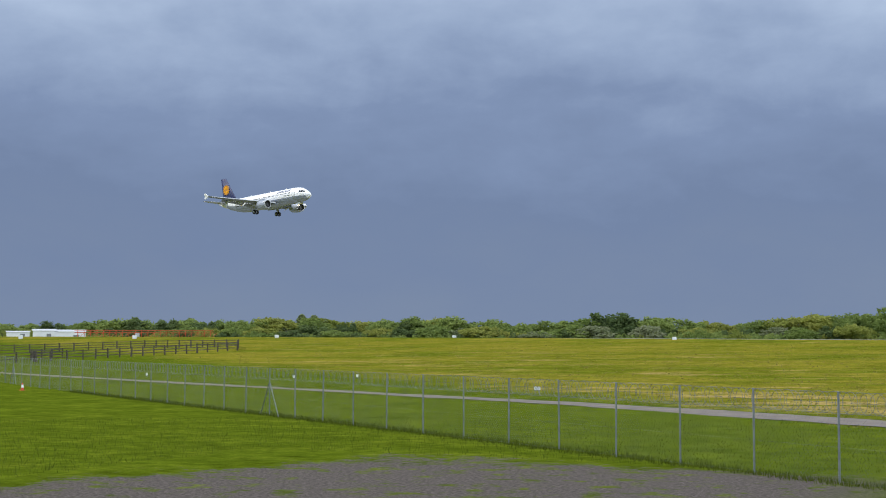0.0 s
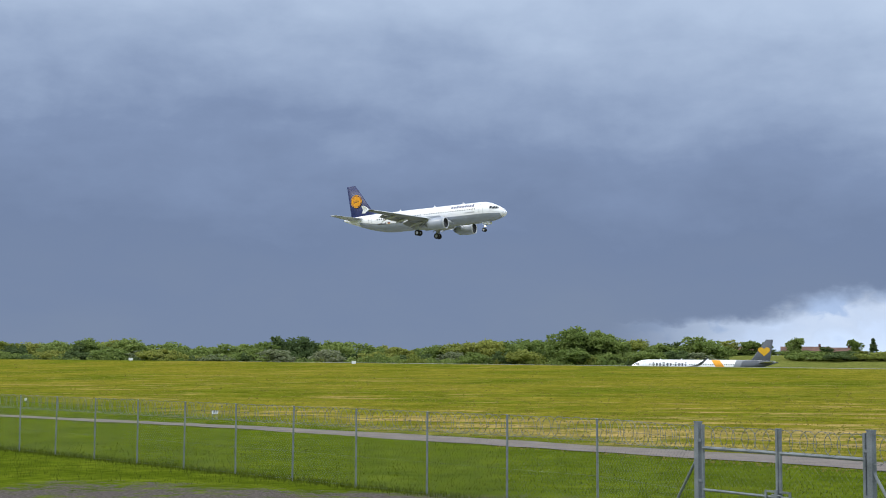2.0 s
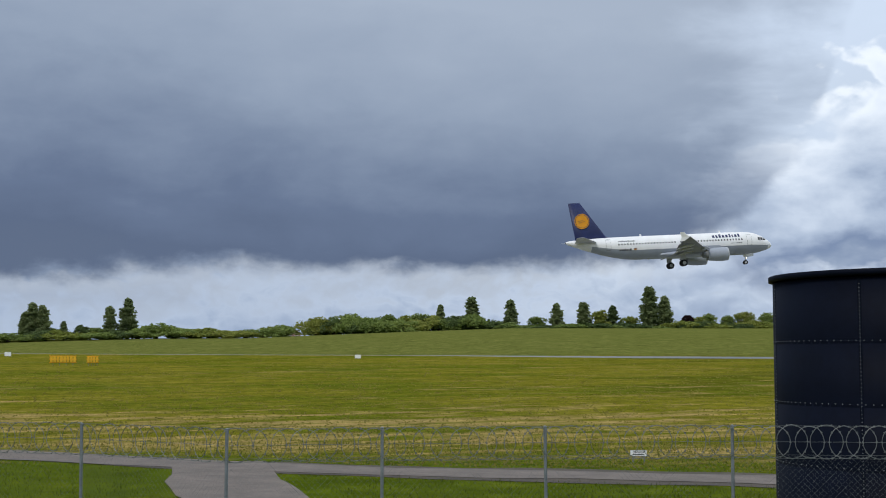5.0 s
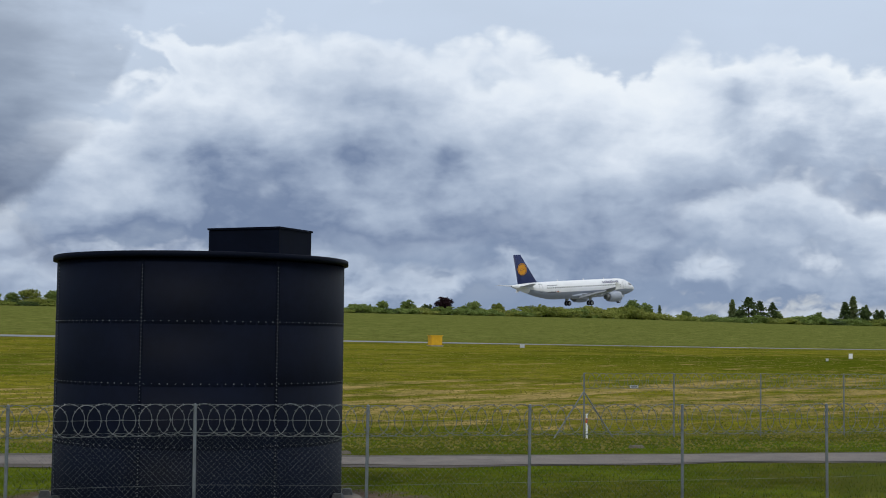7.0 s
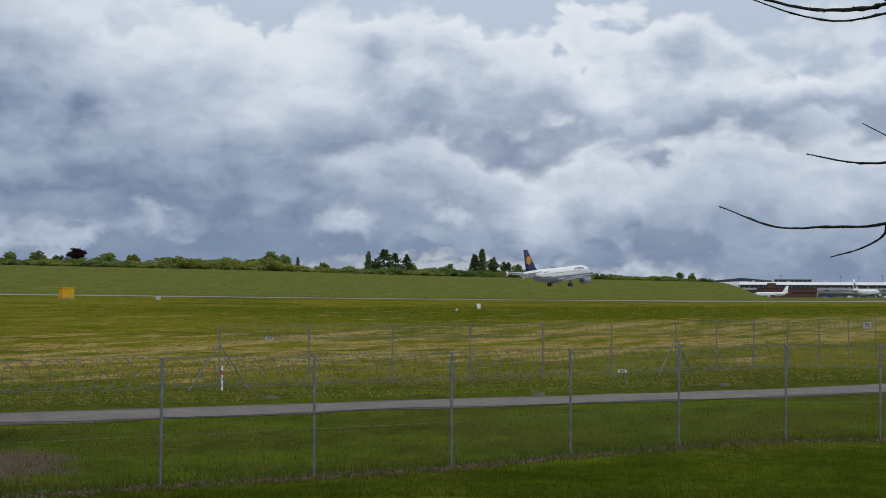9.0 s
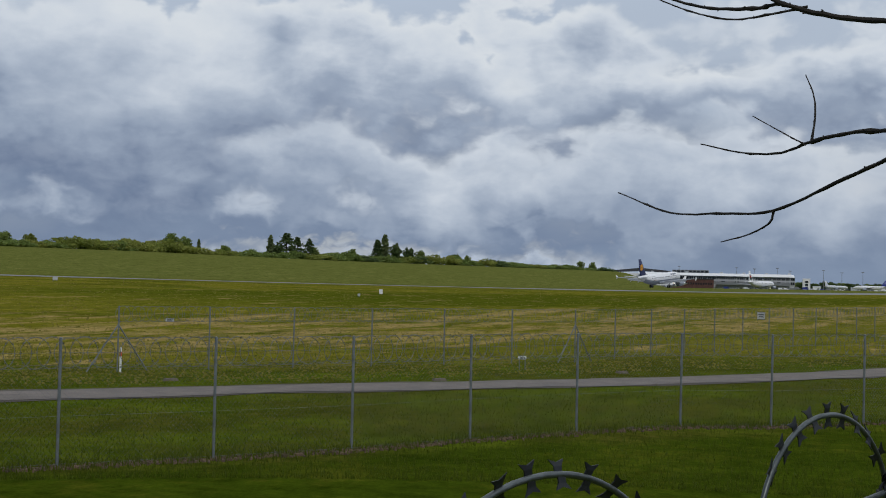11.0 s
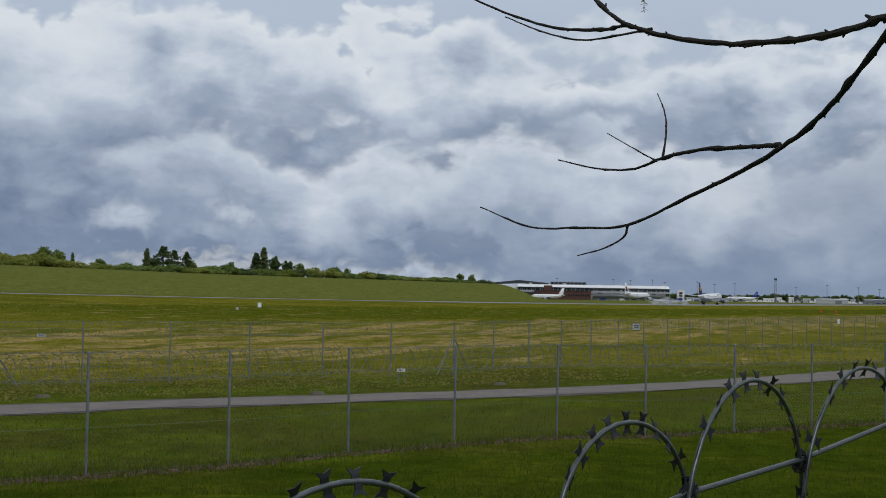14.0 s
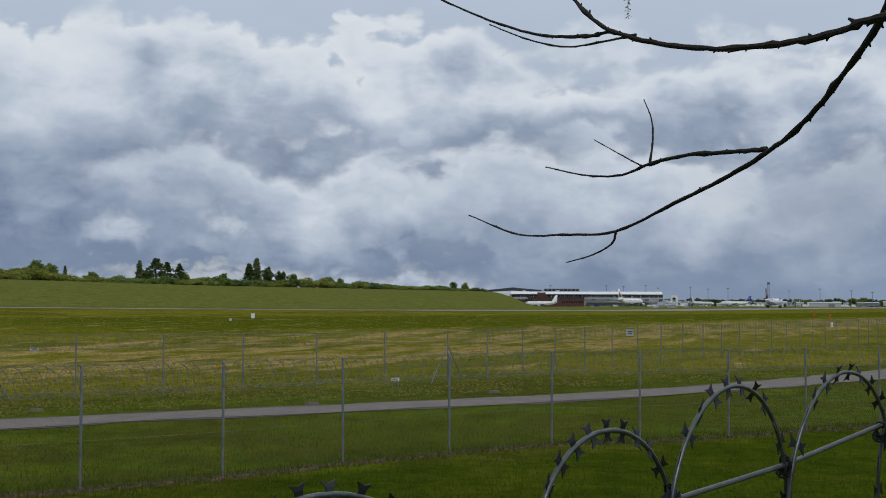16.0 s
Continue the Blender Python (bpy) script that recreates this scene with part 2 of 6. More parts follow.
    # deeper, darker green on the viewer's side of the fence, and in the strip before the runway
    inside = mathn(nt, "ADD", mathn(nt, "MULTIPLY", x, 0.646), mathn(nt, "ADD", mathn(nt, "MULTIPLY", y, 0.763), mathn(nt, "MULTIPLY", mathn(nt, "SUBTRACT", mid, 0.5), 2.5)))
    deepgreen = ramp(nt, mathn(nt, "ADD", mathn(nt, "MULTIPLY", fine, 0.5), mathn(nt, "MULTIPLY", mid, 0.5)), [(0.3, (0.026, 0.045, 0.003)), (0.5, (0.050, 0.076, 0.005)), (0.66, (0.092, 0.098, 0.010)), (0.78, (0.13, 0.10, 0.018))])
    lush = mixc(nt, mathn(nt, "MAXIMUM", mathn(nt, "MULTIPLY", smooth(nt, along, 2.0, 14.0), mathn(nt, "SUBTRACT", 1.0, smooth(nt, inside, 23.6, 25.2))), mathn(nt, "MULTIPLY", band, 0.8)), lush, deepgreen)
    c = mixc(nt, rough, lush, mixc(nt, mathn(nt, "MULTIPLY", green, 0.75), dry, lush))
    swath = noisen(nt, mapping(nt, p, (0.028, 0.24, 0.1), 17.07, (4, 9, 0)), 1.0, 5, 0.6)
    dryzone = mathn(nt, "MULTIPLY", smooth(nt, deep, 38.0, 50.0), mathn(nt, "SUBTRACT", 1.0, smooth(nt, deep, 74.0, 92.0)))
    bare = mathn(nt, "MULTIPLY", smooth(nt, mathn(nt, "ADD", mathn(nt, "ADD", mathn(nt, "MULTIPLY", patch2, 0.55), mathn(nt, "MULTIPLY", swath, 0.45)), mathn(nt, "MULTIPLY", dryzone, 0.085)), 0.545, 0.625), mathn(nt, "MULTIPLY", rough, mathn(nt, "SUBTRACT", 1.0, mathn(nt, "MULTIPLY", smooth(nt, deep, 110.0, 190.0), 0.75))))
    c = mixc(nt, mathn(nt, "MULTIPLY", bare, smooth(nt, mow, 0.30, 0.55)), c, straw)
    hill = smooth(nt, deep, 262.0, 272.0)
    c = mixc(nt, hill, c, far)
    # worn gravel beside the car park and bare soil round the tank
    gx = mathn(nt, "ADD", mathn(nt, "MULTIPLY", mathn(nt, "SUBTRACT", mid, 0.5), 9.0), mathn(nt, "MULTIPLY", mathn(nt, "SUBTRACT", fine, 0.5), 9.0))
    edge = mathn(nt, "ADD", mathn(nt, "MINIMUM", mathn(nt, "SUBTRACT", 40.3, y), mathn(nt, "SUBTRACT", mathn(nt, "ADD", x, 36.8), mathn(nt, "MULTIPLY", y, 0.38))), gx)
    g1 = smooth(nt, edge, -0.3, 1.4)
    g1 = mathn(nt, "MULTIPLY", g1, mathn(nt, "SUBTRACT", 1.0, smooth(nt, x, -7.5, -3.0)))
    dx, dy = mathn(nt, "SUBTRACT", x, 21.7), mathn(nt, "SUBTRACT", y, 22.2)
    rt = mathn(nt, "SQRT", mathn(nt, "ADD", mathn(nt, "MULTIPLY", dx, dx), mathn(nt, "MULTIPLY", dy, dy)))
    g2 = mathn(nt, "SUBTRACT", 1.0, smooth(nt, mathn(nt, "ADD", rt, mathn(nt, "MULTIPLY", gx, 0.5)), 4.5, 5.4))
    stones = ramp(nt, noisen(nt, p, 9.0, 8, 0.8), [(0.3, (0.034, 0.028, 0.026)), (0.48, (0.088, 0.076, 0.070)), (0.72, (0.22, 0.195, 0.175))])
    soil = ramp(nt, noisen(nt, p, 6.0, 8, 0.8), [(0.3, (0.05, 0.035, 0.025)), (0.7, (0.20, 0.15, 0.11))])
    weeds = smooth(nt, mathn(nt, "ADD", mathn(nt, "MULTIPLY", noisen(nt, p, 0.9, 7, 0.65), 0.8), mathn(nt, "MULTIPLY", fine, 0.2)), 0.52, 0.60)
    g1 = mathn(nt, "MULTIPLY", g1, mathn(nt, "SUBTRACT", 1.0, mathn(nt, "MULTIPLY", weeds, 0.8)))
    c = mixc(nt, g1, c, stones)
    c = mixc(nt, g2, c, soil)
    tone1 = ramp(nt, noisen(nt, p, 0.30, 9, 0.78), [(0.30, (0.72, 0.74, 0.70)), (0.5, (1.0, 1.0, 1.0)), (0.70, (1.26, 1.22, 1.2))])
    c = mixc(nt, mathn(nt, "SUBTRACT", 1.0, mathn(nt, "MAXIMUM", g1, g2)), c, mixc(nt, 1.0, c, tone1, "MULTIPLY"))
    clump = ramp(nt, noisen(nt, p, 1.1, 7, 0.72), [(0.32, (0.60, 0.62, 0.58)), (0.5, (1.0, 1.0, 1.0)), (0.68, (1.36, 1.30, 1.25))])
    c = mixc(nt, mathn(nt, "SUBTRACT", 1.0, mathn(nt, "MAXIMUM", g1, g2)), c, mixc(nt, 1.0, c, clump, "MULTIPLY"))
    dark = ramp(nt, blade, [(0.25, (0.62, 0.62, 0.62)), (0.6, (1.12, 1.12, 1.12))])
    c = mixc(nt, 1.0, c, dark, "MULTIPLY")
    nt.links.new(c, b.inputs["Base Color"])
    bump(nt, b, mathn(nt, "ADD", fine, blade), 0.6, 0.06)
    return m


def asphalt_mat(name, lo, hi, crack=True):
    m, nt, b = base_mat(name, 0.85)
    p = position(nt)
    a, g = noisen(nt, p, 0.8, 8, 0.72), noisen(nt, p, 18.0, 5, 0.7)
    c = ramp(nt, mathn(nt, "ADD", mathn(nt, "MULTIPLY", a, 0.65), mathn(nt, "MULTIPLY", g, 0.35)), [(0.3, lo), (0.68, hi)])
    nt.links.new(c, b.inputs["Base Color"])
    bump(nt, b, g, 0.4, 0.01)
    return m


def leaf_mat(name, lo, hi):
    """Thin leaves that let some light through."""
    m, nt, b = base_mat(name, 0.75)
    out = nt.nodes["Material Output"]
    g = nt.nodes.new("ShaderNodeNewGeometry")
    o = nt.nodes.new("ShaderNodeObjectInfo")
    f = mathn(nt, "ADD", mathn(nt, "MULTIPLY", g.outputs["Random Per Island"], 0.5), mathn(nt, "MULTIPLY", o.outputs["Random"], 0.5))
    c = ramp(nt, f, [(0.1, lo), (0.9, hi)])
    b.inputs["Specular IOR Level"].default_value = 0.2
    nt.links.new(c, b.inputs["Base Color"])
    tl = nt.nodes.new("ShaderNodeBsdfTranslucent")
    nt.links.new(c, tl.inputs[0])
    mx = nt.nodes.new("ShaderNodeMixShader")
    mx.inputs[0].default_value = 0.5
    nt.links.new(b.outputs[0], mx.inputs[1])
    nt.links.new(tl.outputs[0], mx.inputs[2])
    nt.links.new(mx.outputs[0], out.inputs[0])
    return m


GRASS = ground_mat()
ASPHALT = asphalt_mat("worn_asphalt", (0.075, 0.062, 0.053), (0.225, 0.186, 0.158))
RUNWAY = asphalt_mat("runway_concrete", (0.15, 0.152, 0.145), (0.27, 0.27, 0.255))
CONCRETE = paint("concrete", (0.33, 0.31, 0.27), 0.85, vary=0.3, scale=1.2, grain=12)
PLINTH = paint("dirty_concrete", (0.14, 0.118, 0.095), 0.9, vary=0.4, scale=1.0, grain=9)
STEEL = paint("galvanised_steel", (0.20, 0.222, 0.242), 0.55, 0.3, vary=0.3, scale=2.0, grain=30)
WIRE = paint("weathered_wire", (0.185, 0.20, 0.20), 0.5, 0.35, vary=0.2, scale=5)
TANK = paint("dark_tank_paint", (0.0034, 0.0056, 0.0140), 0.62, vary=0.25, scale=0.6, grain=6)
TANK.node_tree.nodes["Principled BSDF"].inputs["Specular IOR Level"].default_value = 0.07
BARK = paint("bark", (0.022, 0.018, 0.014), 0.9, vary=0.5, scale=22, grain=90)
TRUNK = paint("trunk", (0.06, 0.045, 0.03), 0.9, vary=0.4, scale=2)
TIMBER = paint("weathered_timber", (0.085, 0.072, 0.055), 0.85, vary=0.4, scale=2)
WHITE = paint("white_paint", (0.86, 0.87, 0.88), 0.35, vary=0.05, scale=0.7)
BELLY = paint("grey_paint", (0.34, 0.375, 0.44), 0.4, vary=0.08, scale=0.5)
NAVY = paint("navy_paint", (0.010, 0.020, 0.095), 0.55, vary=0.15, scale=0.6)
AMBER = paint("amber_paint", (0.78, 0.33, 0.01), 0.4, vary=0.06)
YELLOW = paint("yellow_paint", (0.75, 0.42, 0.015), 0.5, vary=0.1)
ORANGE = paint("orange_red_paint", (0.62, 0.10, 0.03), 0.55, vary=0.15)
WINGGREY = paint("wing_grey", (0.24, 0.26, 0.29), 0.45, vary=0.1)
RUBBER = paint("tyre_rubber", (0.016, 0.016, 0.017), 0.75, vary=0.2)
DARK = paint("dark_grey", (0.035, 0.038, 0.042), 0.5, vary=0.2)
MIDGREY = paint("mid_grey", (0.22, 0.235, 0.25), 0.5, vary=0.12)
LIGHTGREY = paint("light_grey", (0.50, 0.52, 0.54), 0.45, vary=0.1)
GLASS = paint("dark_glass", (0.02, 0.025, 0.03), 0.08, vary=0.1)
BRICK = paint("red_brick", (0.12, 0.055, 0.045), 0.85, vary=0.3, scale=0.4)
ROOF = paint("brown_tiles", (0.14, 0.075, 0.055), 0.85, vary=0.3, scale=0.5)
REDPAINT = paint("red_paint", (0.55, 0.03, 0.02), 0.45, vary=0.1)
BLUE = paint("blue_paint", (0.03, 0.05, 0.28), 0.4, vary=0.1)
# mid green is raised and greyed to hold some aerial haze in its colour
LEAF = [leaf_mat("leaves_mid", (0.145, 0.205, 0.05), (0.27, 0.335, 0.095)),
        leaf_mat("leaves_dark", (0.075, 0.115, 0.04), (0.14, 0.19, 0.068)),
        leaf_mat("leaves_light", (0.19, 0.235, 0.045), (0.33, 0.345, 0.085)),
        leaf_mat("leaves_purple", (0.02, 0.010, 0.014), (0.05, 0.022, 0.026)),
        leaf_mat("leaves_poplar", (0.15, 0.195, 0.08), (0.27, 0.32, 0.14)),
        leaf_mat("blossom", (0.10, 0.145, 0.04), (0.32, 0.34, 0.21))]


# ---------------------------------------------------------------- mesh helpers
class Geo:
    def __init__(self):
        self.v, self.f = [], []

    def add(self, vs, fs):
        n = len(self.v)
        self.v += [tuple(p) for p in vs]
        self.f += [tuple(i + n for i in q) for q in fs]
        return self

    def box(self, c, size, m=None, taper=1.0):
        hx, hy, hz = (s / 2 for s in size)
        vs = [(sx * hx * (taper if sz > 0 else 1), sy * hy * (taper if sz > 0 else 1), sz * hz) for sz in (-1, 1) for sx, sy in ((-1, -1), (1, -1), (1, 1), (-1, 1))]
        if m is not None:
            vs = [m @ Vector(p) for p in vs]
        vs = [(p[0] + c[0], p[1] + c[1], p[2] + c[2]) for p in vs]
        return self.add(vs, [(3, 2, 1, 0), (4, 5, 6, 7), (0, 1, 5, 4), (1, 2, 6, 5), (2, 3, 7, 6), (3, 0, 4, 7)])

    def tube(self, pts, radii, n=6, caps=True):
        """A round bar along pts."""
        pts = [Vector(p) for p in pts]
        if isinstance(radii, (int, float)):
            radii = [radii] * len(pts)
        ref = None
        vs = []
        for i, p in enumerate(pts):
            t = (pts[min(i + 1, len(pts) - 1)] - pts[max(i - 1, 0)]).normalized()
            if ref is None:
                ref = t.orthogonal().normalized()
            ref = (ref - t * ref.dot(t)).normalized()
            q = t.cross(ref)
            vs += [p + (ref * math.cos(a) + q * math.sin(a)) * radii[i] for a in (2 * math.pi * k / n for k in range(n))]
        fs = [(i * n + k, i * n + (k + 1) % n, (i + 1) * n + (k + 1) % n, (i + 1) * n + k) for i in range(len(pts) - 1) for k in range(n)]
        if caps:
            fs += [tuple(range(n))[::-1], tuple(range((len(pts) - 1) * n, len(pts) * n))]
        return self.add(vs, fs)

    def lathe(self, prof, n=24, c=(0, 0, 0), axis="z"):
        """prof: (radius, height) pairs turned round an axis."""
        vs = []
        for r, h in prof:
            for k in range(n):
                a = 2 * math.pi * k / n
                p = (r * math.cos(a), r * math.sin(a), h)
                if axis == "x":
                    p = (h, r * math.cos(a), r * math.sin(a))
                if axis == "y":
                    p = (r * math.cos(a), h, r * math.sin(a))
                vs.append((p[0] + c[0], p[1] + c[1], p[2] + c[2]))
        fs = [(i * n + k, i * n + (k + 1) % n, (i + 1) * n + (k + 1) % n, (i + 1) * n + k) for i in range(len(prof) - 1) for k in range(n)]
        return self.add(vs, fs)

    def rings(self, rings, close=True):
        n = len(rings[0])
        vs = [p for r in rings for p in r]
        fs = [(i * n + k, i * n + (k + 1) % n, (i + 1) * n + (k + 1) % n, (i + 1) * n + k) for i in range(len(rings) - 1) for k in range(n)]
        if close:
            fs += [tuple(range(n))[::-1], tuple(range((len(rings) - 1) * n, len(rings) * n))]
        return self.add(vs, fs)

    def mesh(self, name, mat, flat=True):
        me = bpy.data.meshes.new(name)
        me.from_pydata(self.v, [], self.f)
        me.materials.append(mat)
        if not flat:
            me.polygons.foreach_set("use_smooth", [True] * len(me.polygons))
        me.update()
        return me


def part(name, g, mat, parent=None, label="", flat=True, at=None):
    ob = new(name, g.mesh(name, mat, flat) if isinstance(g, Geo) else g)
    if parent is not None:
        ob.parent = parent
    if at is not None:
        ob.matrix_basis = at
    if label:
        ob["label"] = label
    return ob


def thing(name, label, category, at=(0, 0, 0), rz=0.0, group=""):
    e = new(name)
    e.empty_display_size = 0.5
    e.matrix_basis = pose(*at, 0, 0, rz)
    return tagged(e, label, category, group)


# ---------------------------------------------------------------- the lie of the land
AX, AY, NX, NY = 0.9559, -0.2935, 0.2935, 0.9559      # along the runway, and away from it


def sd_of(x, y):
    return x * AX + y * AY, x * NX + y * NY


def xy_of(s, d):
    return s * AX + d * NX, s * AY + d * NY


def runway_z(s):
    return np.interp(s, [-800, -345, -180, 0, 75, 260, 400, 620, 860, 1300], [6.6, 5.2, 4.6, 3.55, 3.2, 2.0, 1.3, 0.78, 1.3, 2.0])


def hill_z(s):
    return np.interp(s, [-270, -195, -165, 0, 53, 90, 175, 330, 450, 580, 880, 1300], [1.3, 8.8, 10.3, 10.2, 12.0, 13.3, 13.4, 13.6, 13.7, 12.9, 13.0, 12.9])


def ground_z(s, d):
    zr, zh = runway_z(s), hill_z(s)
    up = np.clip((d - 62) / 146, 0, 1)
    mound = 1.75 * np.clip(1 - (np.hypot(s, d) - 3) / 12, 0, 1)
    # beyond the runway: low ground to the left, then a grass bank
    d0, d1 = np.interp(s, [-100, 60], [440, 264]), np.interp(s, [-100, 60], [530, 470])
    zb = np.where(s < 60, zr + (1.3 - zr) * np.clip((60 - s) / 160, 0, 1), zr)
    zr = zr + np.interp(s, [120, 320], [0.45, 0.16]) * np.where(d >= 261, 1.0, np.where(d >= 236, 0.45, 0.0))
    zb = np.maximum(zb, np.where(s < 60, 0, zr))
    foot = zr + (zb - zr) * np.clip((d - 264) / 46, 0, 1)
    t = np.clip((d - d0) / (d1 - d0), 0, 1)
    t = t * (1.45 - 0.45 * t)
    end = np.interp(s * 470 / np.clip(d, 264, 470), [905, 935, 962, 985, 1000], [1, .96, .66, .25, 0])
    beyond = foot + (np.where(s < -270, 1.3, zh) - foot) * t * end
    beyond = np.where((d > 470) & (s > 1000), 1.0, beyond)
    # a low swell before the runway's western half
    mound = mound + np.interp(s, [25, 70], [0.34, 0.0]) * np.clip(1 - np.abs(d - 208) / 3.0, 0, 1)
    return np.where(d < 264, zr * up, beyond) + mound


def ground_xy(x, y):
    return float(ground_z(*[np.float64(q) for q in sd_of(x, y)]))


def polar(b, r):
    return r * math.sin(radians(b)), r * math.cos(radians(b))


def build_ground():
    ss = np.concatenate([[-4500, -3000, -2000, -1400, -1000, -800], np.arange(-700, -150, 25), np.arange(-150, 150, 6), np.arange(150, 900, 20), np.arange(900, 1040, 8), [1060, 1100, 1200, 1350, 1500, 1800, 2200, 3000, 4500]])
    ds = np.concatenate([[-4500, -2500, -1200, -600, -300, -150, -80], np.arange(-50, 110, 5), np.arange(110, 205, 8), [208, 211, 236, 261, 264, 268], np.arange(275, 470, 12), [470, 475, 480, 500, 540, 600, 700, 900, 1300, 1800, 2500, 3500, 4700]])
    S, D = np.meshgrid(ss, ds, indexing="ij")
    Z = ground_z(S, D)
    X, Y = S * AX + D * NX, S * AY + D * NY
    n = len(ds)
    g = Geo()
    g.v = [tuple(map(float, p)) for p in zip(X.ravel(), Y.ravel(), Z.ravel())]
    g.f = [(i * n + j, (i + 1) * n + j, (i + 1) * n + j + 1, i * n + j + 1) for i in range(len(ss) - 1) for j in range(n - 1)]
    ob = part("ground", g, GRASS, flat=False)
    tagged(ob, "mown airfield grass with straw-coloured streaks and worn gravel", "ground", kind="structure")


def smooth_line(pts, step=2.0):
    """Points of a Catmull-Rom curve through pts."""
    out = []
    P = [Vector(p) for p in pts]
    P = [P[0] * 2 - P[1]] + P + [P[-1] * 2 - P[-2]]
    for a, b, c, d in zip(P, P[1:], P[2:], P[3:]):
        n = max(2, int((c - b).length / step))
        for i in range(n):
            t = i / n
            out.append(0.5 * (2 * b + (c - a) * t + (2 * a - 5 * b + 4 * c - d) * t * t + (3 * b - a - 3 * c + d) * t ** 3))
    out.append(P[-2])
    return out


def ribbon(name, pts, width, mat, lift, label, rag=0.0, cols=2):
    rng = random.Random(name)
    line = smooth_line(pts)
    g = Geo()
    for i, p in enumerate(line):
        t = (line[min(i + 1, len(line) - 1)] - line[max(i - 1, 0)]).normalized()
        n = Vector((-t.y, t.x))
        w = width if isinstance(width, (int, float)) else np.interp(i / (len(line) - 1), *zip(*width))
        a, b = w / 2 + rng.uniform(-rag, rag), w / 2 + rng.uniform(-rag, rag)
        for k in range(cols + 1):
            q = p + n * (-a + (a + b) * k / cols)
            g.v.append((q.x, q.y, ground_xy(q.x, q.y) + lift))
    m = cols + 1
    g.f = [(i * m + k, i * m + k + 1, (i + 1) * m + k + 1, (i + 1) * m + k) for i in range(len(line) - 1) for k in range(cols)]
    return tagged(part(name, g, mat, flat=False), label, "road", kind="structure")


build_ground()
ribbon("road", [(-180, 146), (-130, 124), (-90, 105.5), (-68, 95.5), (-45, 85), (-30, 78.3), (-18, 71.8), (-7, 64.8), (2, 58.8), (8, 53), (12.5, 46.5), (17, 41), (22, 36.8), (27, 32.2), (33.6, 24.5), (41.9, 17.2), (51.4, 8.2), (59, 2.2), (70, -4.5), (90, -15), (130, -30)],
       [(0, 1.5), (0.40, 1.6), (0.46, 2.0), (0.51, 3.4), (0.56, 4.6), (0.62, 2.8), (0.8, 3.0), (0.86, 5.5), (1, 7)], ASPHALT, 0.03, "narrow worn asphalt perimeter track", 0.26)
VERGE = asphalt_mat("bare_verge", (0.03, 0.024, 0.018), (0.10, 0.075, 0.05))
ribbon("verge", [(-18, 71.8), (-7, 64.8), (2, 58.8), (8, 53), (12.5, 46.5), (17, 41), (22, 36.8), (27, 32.2), (33.6, 24.5), (41.9, 17.2), (51.4, 8.2), (59, 2.2), (70, -4.5), (90, -15), (130, -30)], [(0, 2.0), (0.12, 2.5), (0.3, 4.9), (0.42, 3.3), (0.7, 3.5), (0.78, 6.0), (1, 7.4)], VERGE, 0.016, "bare soil verge along the asphalt track", 0.35)
ribbon("road", [(13.5, 47), (11.6, 40), (10.6, 34), (10, 29)], 3.2, ASPHALT, 0.026, "worn asphalt spur towards the fence", 0.15)


def build_runway():
    g = Geo()
    ss = np.arange(-700, 1500, 20.0)
    for s in ss:
        for d in (213.5, 236.0, 258.5):
            x, y = xy_of(s, d)
            g.v.append((x, y, float(runway_z(s)) + 0.08 + (d - 213.5) / 45 * float(np.interp(s, [120, 320], [0.38, 0.12]))))
    g.f = [(i * 3 + k, (i + 1) * 3 + k, (i + 1) * 3 + k + 1, i * 3 + k + 1) for i in range(len(ss) - 1) for k in range(2)]
    tagged(part("runway", g, RUNWAY, flat=False), "long pale concrete runway across the airfield", "runway", kind="structure")


build_runway()


# ---------------------------------------------------------------- security fence
def post_mesh(h, r=0.030, n=8):
    g = Geo()
    g.tube([(0, 0, -0.2), (0, 0, h)], r, n)
    g.lathe([(r + 0.006, h), (r + 0.006, h + 0.012), (0.004, h + 0.03)], n)
    return g.mesh("post", STEEL)


POST = {h: post_mesh(h) for h in (2.4, 2.5)}


def mesh_panel(a, b, top, base=0.03, cell=0.075):
    """Chain link between two posts: crossing diagonal wires, each a thin bar."""
    g = Geo()
    a, b = Vector(a), Vector(b)
    L = (b.xy - a.xy).length
    t = (b - a) / L
    h = top - base
    w = 0.0015
    nrm = Vector((-t.y, t.x, 0)).normalized() * w
    step = cell * 1.4142
    k = -math.ceil(h / step)
    while k * step < L:
        for sgn in (1, -1):
            u0 = k * step
            pts = [(u0, 0.0), (u0 + h, h)] if sgn > 0 else [(u0, h), (u0 + h, 0.0)]
            (ua, va), (ub, vb) = pts
            if ua < 0:
                f = -ua / (ub - ua)
                ua, va = 0.0, va + (vb - va) * f
            if ub > L:
                f = (L - ua) / (ub - ua)
                ub, vb = L, va + (vb - va) * f
            if ub - ua < 0.02:
                continue
            p = a + t * ua + Vector((0, 0, base + va))
            q = a + t * ub + Vector((0, 0, base + vb))
            up = Vector((0, 0, w))
            g.add([p + nrm, p - nrm * 0.5 + up, p - nrm * 0.5 - up, q + nrm, q - nrm * 0.5 + up, q - nrm * 0.5 - up], [(0, 1, 4, 3), (1, 2, 5, 4), (2, 0, 3, 5)])
        k += 1
    for z in (0.06, top * 0.5, top):
        g.tube([a + Vector((0, 0, z)), b + Vector((0, 0, z))], 0.003, 4, False)
    return g


